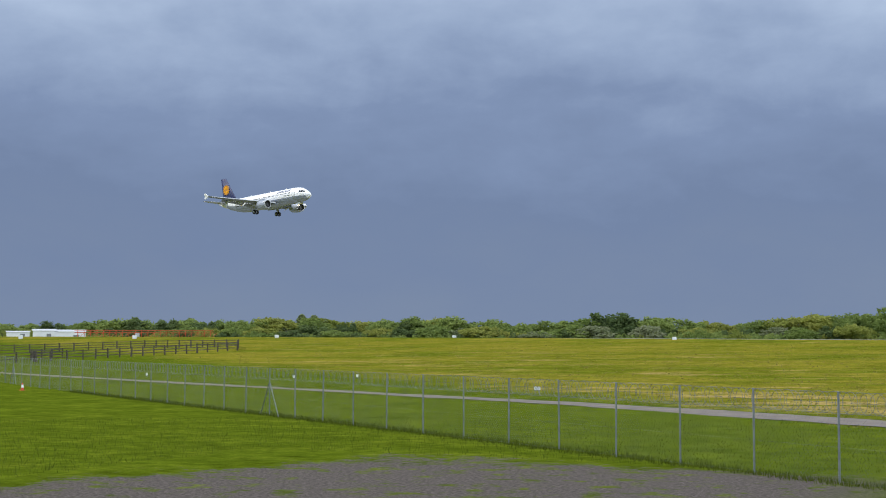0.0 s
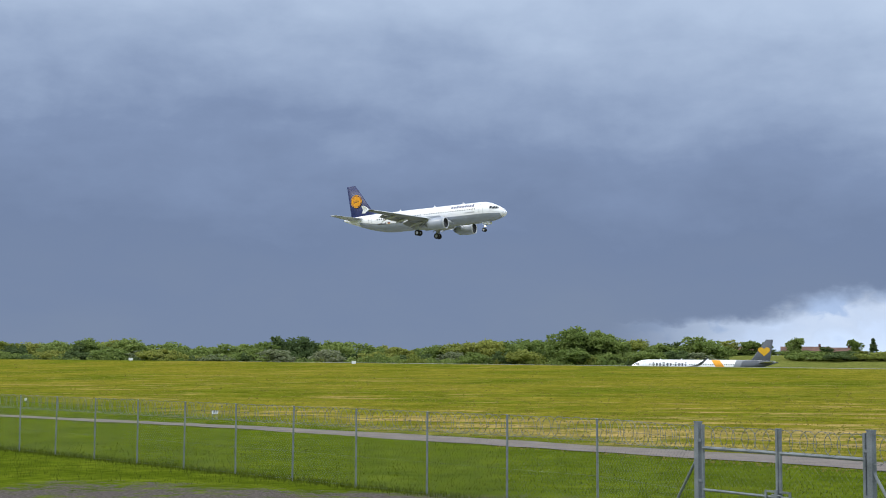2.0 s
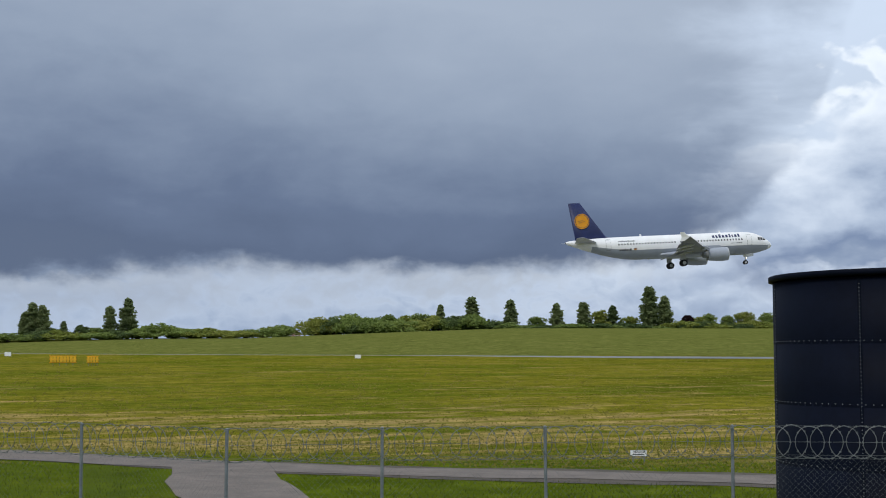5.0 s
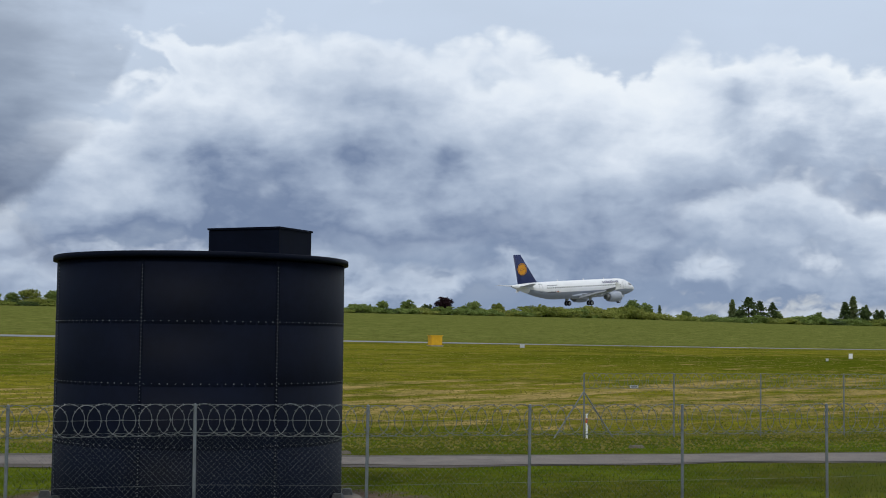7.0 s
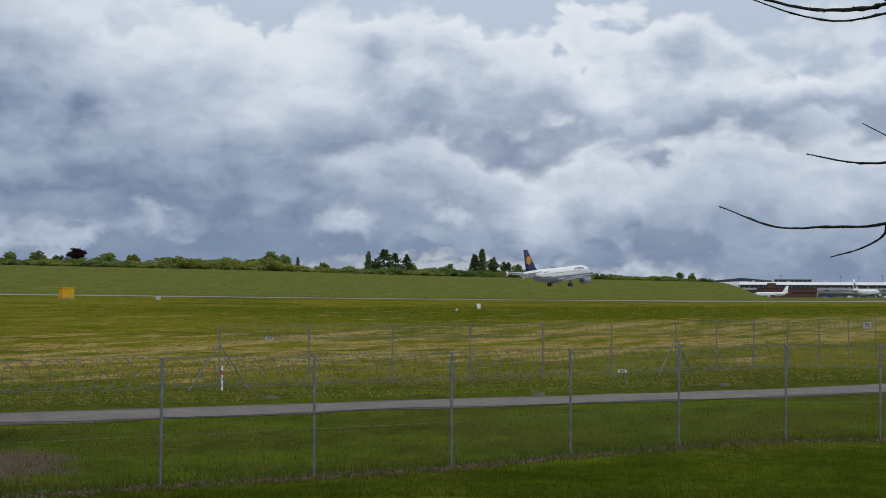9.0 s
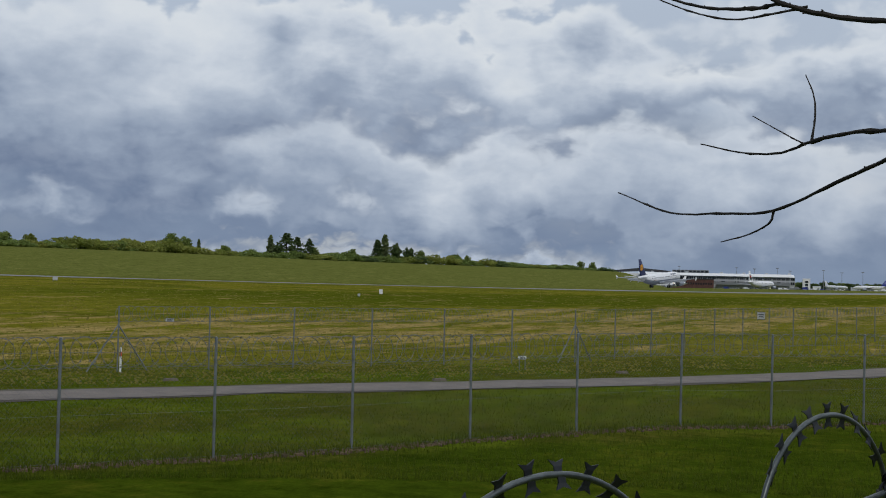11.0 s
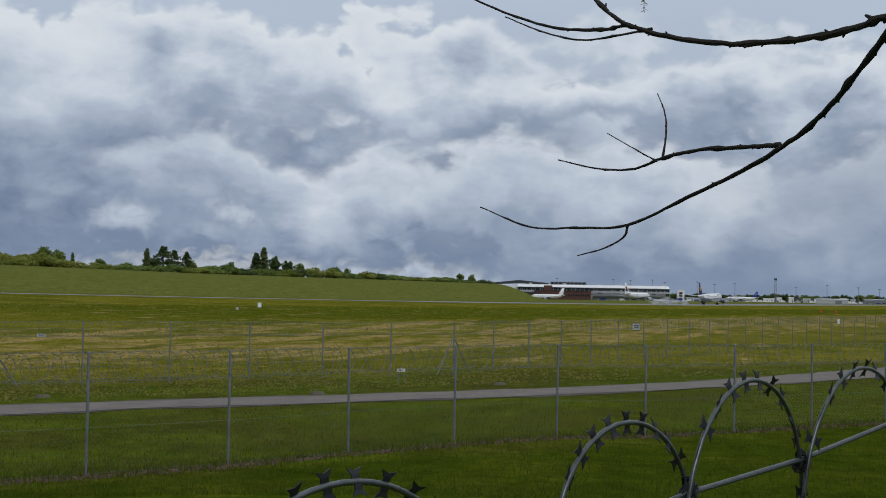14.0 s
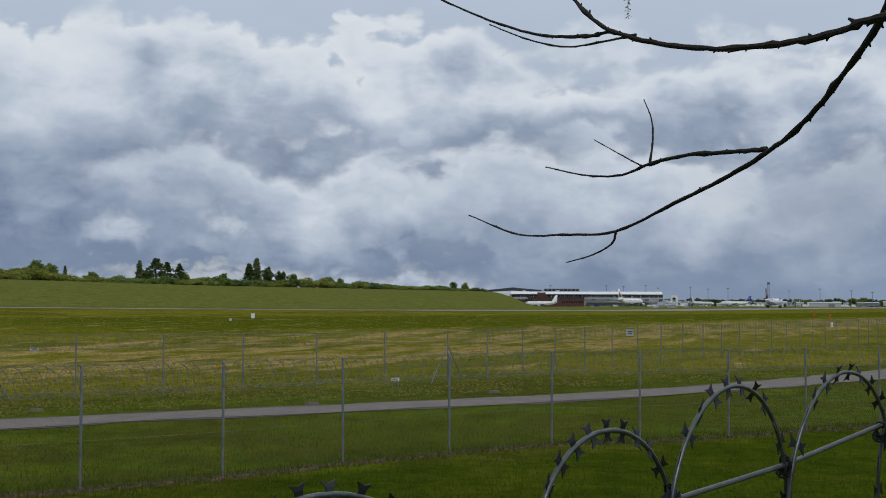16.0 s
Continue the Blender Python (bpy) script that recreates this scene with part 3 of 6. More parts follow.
def coil_panel(a, b, zc, rad=0.29, pitch=0.62, seed=0, barbs=True, lean=0.0):
    """Flat-wrapped barbed coil: overlapping loops between two posts, with small barbs."""
    rng = random.Random(seed)
    g = Geo()
    a, b = Vector(a), Vector(b)
    L = (b - a).length
    t = (b - a) / L
    nrm = Vector((-t.y, t.x, 0)).normalized()
    n = max(2, round(L / pitch * 2))
    for i in range(n):
        u = L * (i + 0.5) / n
        r = rad * rng.uniform(0.93, 1.04)
        off = nrm * (0.03 if i % 2 else -0.03)
        sq = rng.uniform(0.88, 1.0)
        pts = []
        for k in range(21):
            w = 2 * math.pi * k / 20
            pts.append(a + t * (u + r * sq * math.cos(w)) + off + Vector((0, 0, zc + r * math.sin(w) + rng.uniform(-0.006, 0.006))))
        g.tube(pts, 0.006, 4, False)
        if barbs:
            for k in range(0, 20, 2):
                p, q = pts[k], pts[k + 1]
                o = (p - (a + t * u + off + Vector((0, 0, zc)))).normalized() * 0.018
                tt = (q - p).normalized() * 0.016
                g.add([p - tt + o, p + tt + o, p + nrm * 0.006, p - tt - o, p + tt - o], [(0, 2, 1), (3, 4, 2)])
    for z in (zc - rad, zc, zc + rad * 0.97):
        g.tube([a + Vector((0, 0, z)), b + Vector((0, 0, z))], 0.004, 4, False)
    return g


def fence_run(pts, h, label, group, strut_at=(), coil=True, cell=0.075, skip=()):
    """One run of chain-link fence: a post at each point, links and coil between them."""
    f = thing("security_fence", label, "fence", (pts[0][0], pts[0][1], 0), 0, group)
    o = Vector((pts[0][0], pts[0][1], 0))
    base = [Vector((x, y, ground_xy(x, y))) - o for x, y in pts]
    for i, p in enumerate(base):
        part("post", POST[h], STEEL, f, at=pose(p.x, p.y, p.z, 0.3 * math.sin(i * 7.3), 0.4 * math.cos(i * 3.7), 0))
    for i, (p, q) in enumerate(zip(base, base[1:])):
        if i in skip:
            continue
        part("chain_link", mesh_panel(p, q, h - 0.5, cell=cell), WIRE, f)
        if coil:
            part("razor_coil", coil_panel(p, q, h - 0.27, seed=i, barbs=(p + o).length < 60), WIRE, f, "coiled razor wire")
    for i in strut_at:
        p = base[i]
        a = base[min(i + 1, len(base) - 1)] - base[max(i - 1, 0)]
        a = Vector((a.x, a.y, 0)).normalized()
        for sgn in (-1, 1):
            q = p + a * sgn * 1.25
            part("strut", Geo().tube([(q.x, q.y, q.z - 0.1), (p.x, p.y, p.z + h * 0.72)], 0.026, 8), STEEL, f)
    return f


UX, UY = -0.822, 0.569
west = [(-4.0 + 3.28 * k * UX, 35.9 + 3.28 * k * UY) for k in range(0, 40)]
fence_run([(-1.3, 32.1)] + west, 2.4, "galvanised chain-link fence topped with coiled razor wire", "airfield security fence", (14, 32), cell=0.1)
east = [(2.2, 28.7), (4.9, 26.3), (6.75, 23.2), (9.3, 22.4), (12.05, 21.5), (15.2, 20.35), (17.95, 18.55), (19.95, 16.15), (22.44, 14.2), (24.8, 12.17), (27.35, 10.22), (30.31, 8.46), (33.11, 6.57), (35.79, 4.4), (36.93, 2.2), (39.2, -0.1), (41.6, -2.3), (44.0, -4.6), (46.4, -6.9), (48.8, -9.2), (51.2, -11.5)]
fence_run(east, 2.4, "galvanised chain-link fence with razor wire before the dark tank", "airfield security fence", (), cell=0.075)
far_a = [(45.3 + (62.7 - 45.3) * k / 6, 26.3 + (12.7 - 26.3) * k / 6) for k in range(7)]
dirx, diry = 0.946, -0.324
far_b = [(62.7 + 3.75 * k * dirx, 12.7 + 3.75 * k * diry) for k in range(1, 30)]
fence_run(far_a + far_b, 2.4, "second chain-link fence with razor wire beyond the track", "airfield security fence", (0, 6), cell=0.15)


def build_gate():
    a, b = Vector((-1.3, 32.1, 0)), Vector((2.2, 28.7, 0))
    t = (b - a).normalized()
    L = (b - a).length
    rz = math.degrees(math.atan2(t.y, t.x))
    gate = thing("double_gate", "galvanised steel double gate with razor wire, closed", "gate", (a.x, a.y, 0), rz)
    for x in (0.0, L):
        part("gate_post", Geo().box((x, 0, 1.2), (0.13, 0.13, 2.6)).box((x, 0, 2.51), (0.15, 0.15, 0.02)), STEEL, gate)
    m = L / 2
    for i, (x0, x1) in enumerate(((0.16, m - 0.04), (m + 0.04, L - 0.16))):
        leaf = part("gate_leaf", Geo().tube([(x0, 0, 0.1), (x0, 0, 2.45)], 0.035, 8).tube([(x1, 0, 0.1), (x1, 0, 2.45)], 0.045, 8)
                    .tube([(x0, 0, 0.12), (x1, 0, 0.12)], 0.03, 8).tube([(x0, 0, 1.0), (x1, 0, 1.0)], 0.03, 8).tube([(x0, 0, 1.93), (x1, 0, 1.93)], 0.04, 8), STEEL, gate)
        part("chain_link", mesh_panel((x0, 0, 0.1), (x1, 0, 0.1), 1.8, cell=0.1), WIRE, leaf)
        part("razor_coil", coil_panel((x0, 0, 0), (x1, 0, 0), 2.18, 0.25, seed=40 + i), WIRE, leaf, "coiled razor wire")
        s = -1 if i == 0 else 1
        part("latch", Geo().box((m + s * 0.2, -0.05, 1.12), (0.3, 0.04, 0.04)).box((m + s * 0.2, -0.05, 0.86), (0.3, 0.04, 0.04)).box((m + s * 0.34, -0.05, 0.99), (0.04, 0.04, 0.3)), STEEL, leaf)
        for z in (0.4, 1.2, 2.1):
            part("hinge", Geo().box((0.08 if i == 0 else L - 0.08, -0.03, z), (0.16, 0.06, 0.06)), STEEL, leaf)
    part("bolt", Geo().box((m, -0.09, 1.0), (0.07, 0.06, 0.34)).tube([(m - 0.12, -0.1, 1.05), (m + 0.12, -0.1, 1.05)], 0.02, 6), STEEL, gate)
    for x, s in ((0, -1), (L, 1)):
        part("brace", Geo().tube([(x, 0, 1.75), (x + s * 1.25, 0.0, -0.1)], 0.032, 8), STEEL, gate)


build_gate()


# ---------------------------------------------------------------- tank
def build_tank():
    cx, cy, R, H = 21.7, 22.3, 3.12, 5.2
    tank = thing("water_tank", "dark blue-black bolted steel water tank on a concrete plinth", "tank", (cx, cy, 0), -44.2)
    # local -y faces the viewer after the turn
    part("plinth", Geo().lathe([(0.01, -0.2), (3.62, -0.2), (3.62, 0.08), (3.55, 0.14), (0.01, 0.2)], 16), PLINTH, tank, "stained concrete base slab")
    rows, cols = 4, 7
    hh = (H - 0.2) / rows
    for r in range(rows):
        for c in range(cols):
            g = Geo()
            a0 = 2 * math.pi * c / cols - math.pi / 2 + 0.506
            a1 = a0 + 2 * math.pi / cols
            m = 12
            z0, z1 = 0.2 + r * hh, 0.2 + (r + 1) * hh
            for z, rr in ((z0, R), (z1, R), (z1, R - 0.01), (z0, R - 0.01)):
                for k in range(m + 1):
                    a = a0 + (a1 - a0) * k / m + (0.0006 if k == 0 else -0.0006 if k == m else 0)
                    g.v.append((rr * math.cos(a), rr * math.sin(a), z + (0.001 if z == z0 else -0.001)))
            n = m + 1
            for q in range(3):
                g.f += [(q * n + k, q * n + k + 1, (q + 1) * n + k + 1, (q + 1) * n + k) for k in range(m)]
            part("panel", g, TANK, tank, flat=False)
        seam = Geo().lathe([(R, 0.2 + r * hh - 0.06), (R + 0.0012, 0.2 + r * hh - 0.055), (R + 0.0012, 0.2 + r * hh + 0.055), (R, 0.2 + r * hh + 0.06)], 90)
        part("seam", seam, TANK, tank, flat=False)
    for c in range(cols):
        a = 2 * math.pi * c / cols - math.pi / 2 + 0.506
        m4 = Matrix.Rotation(a, 3, "Z")
        part("seam", Geo().box((R * math.cos(a), R * math.sin(a), (H + 0.2) / 2), (0.003, 0.08, H - 0.2), m4), TANK, tank)
        bolts = Geo()
        for k in range(int((H - 0.3) / 0.075)):
            z = 0.26 + k * 0.075
            p = Vector(((R + 0.007) * math.cos(a), (R + 0.007) * math.sin(a), z))
            bolts.box(p, (0.012, 0.015, 0.015), m4)
        tagged(part("bolts", bolts, MIDGREY, tank, "row of small bolt heads"), kind="stuff")
    ring = Geo()
    for r in range(1, rows):
        for k in range(120):
            a = 2 * math.pi * k / 120
            ring.box(((R + 0.006) * math.cos(a), (R + 0.006) * math.sin(a), 0.2 + r * hh), (0.012, 0.017, 0.017), Matrix.Rotation(a, 3, "Z"))
    tagged(part("bolts", ring, MIDGREY, tank, "rings of small bolt heads"), kind="stuff")
    part("rim", Geo().lathe([(R - 0.02, H + 0.03), (R + 0.09, H + 0.03), (R + 0.09, H + 0.13), (R + 0.06, H + 0.15), (R - 0.1, H + 0.16), (0.01, H + 0.3)], 90), TANK, tank, flat=False)
    for k in range(10):
        a = -math.pi / 2 + (k - 4.5) * 0.32
        part("anchor_bracket", Geo().box(((R + 0.13) * math.cos(a), (R + 0.13) * math.sin(a), 0.27), (0.26, 0.16, 0.14), Matrix.Rotation(a, 3, "Z"), 0.7), DARK, tank)
    part("hatch_box", Geo().box((0, 0, 0), (1.32, 1.71, 0.56)).box((0, 0, 0.29), (1.37, 1.76, 0.04)), TANK, tank, at=pose(1.18, -1.66, H + 0.40, 0, 0, 56))
    drain = thing("drain_pipe", "short dark pipe lying beside the tank base", "pipe", (20.1, 18.75, 0.14), -46)
    part("barrel", Geo().lathe([(0.02, -1.1), (0.13, -1.1), (0.13, 1.1), (0.17, 1.1), (0.17, 1.25), (0.1, 1.25), (0.1, 0.9), (0.02, 0.9)], 14, axis="x"), DARK, drain)


build_tank()


# ---------------------------------------------------------------- airliners
def fus_ring(x, zc, rw, rh, n=28):
    return [(x, rw * math.cos(2 * math.pi * k / n), zc + rh * math.sin(2 * math.pi * k / n)) for k in range(n)]


NARROW = [(17.7, 3.30, .06, .06), (17.52, 3.31, .38, .36), (17.2, 3.34, .66, .62), (16.7, 3.42, .98, .93), (16.1, 3.52, 1.26, 1.22), (15.3, 3.63, 1.53, 1.53), (14.4, 3.73, 1.74, 1.80), (13.3, 3.79, 1.90, 1.99),
          (12.0, 3.8, 1.97, 2.06), (8.0, 3.8, 1.975, 2.07), (4.0, 3.8, 1.975, 2.07), (0.0, 3.8, 1.975, 2.07), (-4, 3.8, 1.975, 2.07), (-7.5, 3.8, 1.975, 2.07), (-9.5, 3.88, 1.93, 1.98), (-11.5, 4.06, 1.79, 1.79),
          (-13.5, 4.30, 1.54, 1.52), (-15.5, 4.58, 1.18, 1.18), (-17.2, 4.82, .82, .84), (-18.8, 5.04, .46, .50), (-19.6, 5.14, .26, .28), (-19.87, 5.17, .14, .15)]


def surface(pts_le, pts_te, thick, n=5):
    """A wing: sections from leading to trailing edge points, with a thin rounded profile."""
    rings = []
    for le, te, th in zip(pts_le, pts_te, thick):
        le, te = Vector(le), Vector(te)
        c = te - le
        up = Vector((0, 0, 1)) if abs(pts_le[0][2] - pts_le[-1][2]) < abs(pts_le[0][1] - pts_le[-1][1]) + 1e-6 else Vector((0, 1, 0))
        prof = [(0, 0), (.03, .35), (.15, .8), (.35, 1), (.65, .65), (1, .04), (1, -.04), (.65, -.35), (.35, -.55), (.15, -.5), (.03, -.28)]
        rings.append([tuple(le + c * u + up * v * th / 2) for u, v in prof])
    return Geo().rings(rings)


def window_mesh(w=.24, h=.34):
    g = Geo()
    pts = []
    for k in range(8):
        a = 2 * math.pi * (k + .5) / 8
        pts.append((w / 2 * math.copysign(abs(math.cos(a)) ** .6, math.cos(a)), 0.0, h / 2 * math.copysign(abs(math.sin(a)) ** .6, math.sin(a))))
    g.add(pts, [tuple(range(8))])
    return g.mesh("window", GLASS)


WINDOW = window_mesh()


def side_y(x, z, st):
    """Half width of the body at x and height z."""
    xs = [s[0] for s in st][::-1]
    zc, rw, rh = (np.interp(x, xs, [s[i] for s in st][::-1]) for i in (1, 2, 3))
    q = 1 - ((z - zc) / rh) ** 2
    return rw * math.sqrt(max(q, 0.0))


def decal(plane, name, mat, x0, x1, z0, z1, st, label="", sides=(-1, 1), n=6, lift=.012, slant=0.0):
    """A painted area that follows the body's side."""
    for sgn in sides:
        g = Geo()
        rows = 14
        xs = [q[0] for q in st][::-1]
        for i in range(n + 1):
            for j in range(rows + 1):
                x = x0 + (x1 - x0) * i / n + slant * j / rows
                zc, rh = (np.interp(x, xs, [q[k] for q in st][::-1]) for k in (1, 3))
                z = min(max(z0 + (z1 - z0) * j / rows, zc - rh * .97), zc + rh * .97)
                g.v.append((x, sgn * (side_y(x, z, st) + lift + .03), z))
        m = rows + 1
        g.f = [(i * m + j, (i + 1) * m + j, (i + 1) * m + j + 1, i * m + j + 1) for i in range(n) for j in range(rows)]
        part(name, g, mat, plane, label)


def engine(plane, x, y, z, R, L, mat=None, k=1.0):
    e = part("engine", Geo().lathe([(R * .80, x), (R * .90, x + .10), (R * .98, x), (R * 1.03, x - L * .2), (R * 1.02, x - L * .45), (R * .9, x - L * .75), (R * .80, x - L * .82), (R * .70, x - L * .80)], 26, (0, y, z), "x"), mat or BELLY, plane, "grey jet engine nacelle", flat=False)
    part("intake", Geo().lathe([(.01, x - .55), (R * .80, x - .6), (R * .80, x)], 24, (0, y, z), "x"), DARK, e, "dark intake", flat=False)
    part("spinner", Geo().lathe([(.01, x - .15), (.2, x - .4), (.28, x - .58)], 14, (0, y, z), "x"), MIDGREY, e, flat=False)
    part("lip", Geo().lathe([(R * .80, x), (R * .87, x + .11), (R * .90, x + .10), (R * .985, x + .0), (R * .99, x - .12)], 26, (0, y, z), "x"), LIGHTGREY, e, "bare metal intake lip", flat=False)
    part("exhaust", Geo().lathe([(R * .58, x - L * .78), (R * .52, x - L * .92), (R * .40, x - L), (R * .2, x - L * .98), (.02, x - L * 1.12)], 20, (0, y, z), "x"), MIDGREY, e, "metal exhaust cone", flat=False)
    g = Geo()
    g.rings([[(x - L * .12, y - .12, z + R * .9), (x - L * .12, y + .12, z + R * .9), (x - L * .3, y + .12, z + R * 1.35), (x - L * .3, y - .12, z + R * 1.35)],
             [(x - L * 1.05, y - .12, z + R * .75), (x - L * 1.05, y + .12, z + R * .75), (x - L * 1.05, y + .1, z + R * 1.35), (x - L * 1.05, y - .1, z + R * 1.35)]])
    part("pylon", g, BELLY, e)


def wheel(parent, x, y, z, R, w):
    t = part("wheel", Geo().lathe([(R * .55, -w / 2), (R * .9, -w / 2), (R, -w * .3), (R, w * .3), (R * .9, w / 2), (R * .55, w / 2)], 22, axis="y"), RUBBER, parent, "black tyre", flat=False, at=pose(x, y, z))
    part("rim", Geo().lathe([(.02, -w * .32), (R * .56, -w * .4), (R * .56, w * .4), (.02, w * .32)], 16, axis="y"), LIGHTGREY, t, "pale wheel hub")


def airliner(name, label, st, fin_mat, tail_up=0.0, gear=True, flaps=True, body_mat=WHITE, belly=True, windows=(11.6, -11.2, .533), stretch=0.0, wingtips=True, doors=True, engines=True):
    """A twin-jet airliner, nose to +x, origin on the ground below the main wheels."""
    pl = thing(name, label, "airplane")
    n = 28
    rings = [fus_ring(*s, n=n) for s in st]
    hi, lo = Geo(), Geo()
    hi.v = lo.v = [p for r in rings for p in r]
    for i in range(len(st) - 1):
        for k in range(n):
            ang = (k + .5) / n
            f = (i * n + k, i * n + (k + 1) % n, (i + 1) * n + (k + 1) % n, (i + 1) * n + k)
            low = belly and .53 < ang < .97 and st[i][0] > -15 and st[i][0] < 16.9
            (lo if low else hi).f.append(f)
    hi.f.append(tuple(range((len(st) - 1) * n, len(st) * n)))
    part("fuselage", hi, body_mat, pl, flat=False)
    if belly:
        part("belly", lo, BELLY, pl, "pale grey belly", flat=False)
    part("tail_exhaust", Geo().lathe([(.13, -19.8 - stretch), (.11, -20.0 - stretch), (.01, -19.95 - stretch)], 12, (0, 0, 5.17), "x"), DARK, pl)
    # wing box fairing
    fr = Geo()
    fr.rings([[(x, w * math.cos(2 * math.pi * k / 20), 2.35 + h * math.sin(2 * math.pi * k / 20)) for k in range(20)] for x, w, h in ((7.2, .9, .3), (5.6, 2.0, .62), (2.5, 2.25, .78), (-.8, 2.2, .75), (-3.0, 1.8, .5), (-4.4, .6, .2))])
    part("wing_fairing", fr, BELLY, pl, flat=False)
    for s in (-1, 1):
        wg = part("wing", surface([(6.3, s * 1.6, 2.55), (3.0, s * 6.4, 3.05), (-2.7, s * 16.9, 4.15)], [(-.9, s * 1.6, 2.45), (-1.1, s * 6.4, 3.0), (-4.25, s * 16.9, 4.12)], [.85, .55, .22]), WINGGREY, pl, "grey swept wing", flat=False)
        if flaps:
            for (ya, yb, xa, xb, ch, za, zb) in ((2.1, 6.2, -.7, -1.0, 1.35, 2.42, 2.9), (6.6, 12.6, -1.15, -2.75, 1.0, 3.0, 3.55)):
                part("flap", surface([(xa, s * ya, za), (xb, s * yb, zb)], [(xa - ch, s * ya, za - ch * .55), (xb - ch * .8, s * yb, zb - ch * .42)], [.2, .16]), MIDGREY, wg, "lowered flap")
            part("slat", surface([(6.55, s * 2.3, 2.32), (-2.25, s * 16.2, 3.98)], [(6.15, s * 2.3, 2.66), (-2.6, s * 16.2, 4.15)], [.1, .08]), LIGHTGREY, wg, "lowered slat")
            for yy, xx, zz in ((4.6, .3, 2.72), (8.4, -.9, 3.1), (11.4, -1.7, 3.42)):
                part("flap_fairing", Geo().rings([[(xx + a, s * yy + .16 * q * math.cos(2 * math.pi * k / 8), zz - .25 - b + .24 * q * math.sin(2 * math.pi * k / 8)) for k in range(8)] for a, b, q in ((1.4, .0, .2), (.6, .05, 1), (-.6, .2, 1), (-1.9, .75, .2))]), LIGHTGREY, wg)
        if wingtips:
            part("wingtip_fence", Geo().rings([[(-2.9, s * 16.9, 4.14), (-3.0, s * 17.0, 4.14), (-4.3, s * 17.0, 4.14), (-4.3, s * 16.9, 4.14)], [(-3.9, s * 17.1, 4.95), (-3.95, s * 17.14, 4.95), (-4.6, s * 17.14, 4.95), (-4.6, s * 17.1, 4.95)]])
                 .rings([[(-2.9, s * 16.9, 4.14), (-3.0, s * 17.0, 4.14), (-4.3, s * 17.0, 4.14), (-4.3, s * 16.9, 4.14)], [(-3.9, s * 16.95, 3.5), (-3.95, s * 17.0, 3.5), (-4.6, s * 17.0, 3.5), (-4.6, s * 16.95, 3.5)]]), WHITE, wg, "white wingtip fence")
        part("tailplane", surface([(-14.3 - stretch, s * .7, 5.0), (-17.9 - stretch, s * 6.2, 5.55)], [(-18.4 - stretch, s * .7, 5.0), (-19.35 - stretch, s * 6.2, 5.55)], [.36, .14]), LIGHTGREY, pl, "grey tailplane", flat=False)
        if engines:
            engine(pl, 7.3, s * 5.75, 1.72, 1.16, 4.4)
        if gear:
            lg = part("main_gear", Geo().tube([(0, s * 3.8, .55), (-.05, s * 3.75, 2.7)], .14, 10).tube([(.0, s * 3.8, 1.3), (.9, s * 3.1, 2.5)], .06, 8).tube([(0, s * 3.8, 1.2), (0, s * 2.4, 2.4)], .06, 8)
                      .tube([(0, s * 3.3, .55), (0, s * 4.3, .55)], .1, 8), LIGHTGREY, pl)
            part("gear_door", Geo().box((-.1, s * 4.02, 1.75), (.9, .04, 1.3)), LIGHTGREY, lg)
            for q in (-.46, .46):
                wheel(lg, 0, s * 3.8 + q, .58, .58, .42)
    if gear:
        ng = part("nose_gear", Geo().tube([(12.64, 0, .38), (12.75, 0, 2.1)], .09, 10).tube([(12.7, 0, 1.0), (13.7, 0, 1.9)], .05, 8).tube([(12.64, -.35, .38), (12.64, .35, .38)], .06, 8), LIGHTGREY, pl)
        for q in (-.26, .26):
            wheel(ng, 12.64, q, .38, .38, .24)
            part("nose_gear_door", Geo().box((13.3, q * 1.9, 1.65), (1.5, .03, .5)), WHITE, ng)
            part("taxi_light", Geo().lathe([(.01, 12.86), (.1, 12.86), (.08, 12.74), (.01, 12.70)], 12, (0, q, 1.15), "x"), LAMP, ng, "lit landing light")
    part("fin", surface([(-11.2 - stretch, 0, 5.55), (-12.6 - stretch, 0, 6.05), (-16.95 - stretch, 0, 12.15)], [(-18.1 - stretch, 0, 5.3), (-18.15 - stretch, 0, 6.05), (-19.05 - stretch, 0, 12.15)], [.1, .42, .2]), fin_mat, pl, "tail fin", flat=False)
    x = windows[0]
    while x > windows[1]:
        if not (-0.2 < x < 0.25 or 5.9 < x < 6.2):
            for s in (-1, 1):
                part("window", WINDOW, GLASS, pl, at=pose(x, s * (side_y(x, 4.42, st) + .012), 4.42, s * 17, 0, 0))
        x -= windows[2]
    if doors:
        for x in (13.0, -12.6 - stretch):
            for s in (-1, 1):
                g = Geo()
                for za, zb, xa, xb in ((3.35, 5.2, x - .43, x - .39), (3.35, 5.2, x + .39, x + .43), (5.18, 5.22, x - .4, x + .4), (3.33, 3.37, x - .4, x + .4)):
                    za, zb = za + (.25 if x < 0 else 0), zb + (.1 if x < 0 else 0)
                    for q in range(4):
                        z0, z1 = za + (zb - za) * q / 4, za + (zb - za) * (q + 1) / 4
                        g.add([(xx, s * (side_y(xx, zz, st) + .014), zz) for xx, zz in ((xa, z0), (xb, z0), (xb, z1), (xa, z1))], [(0, 1, 2, 3)])
                part("door_outline", g, MIDGREY, pl)
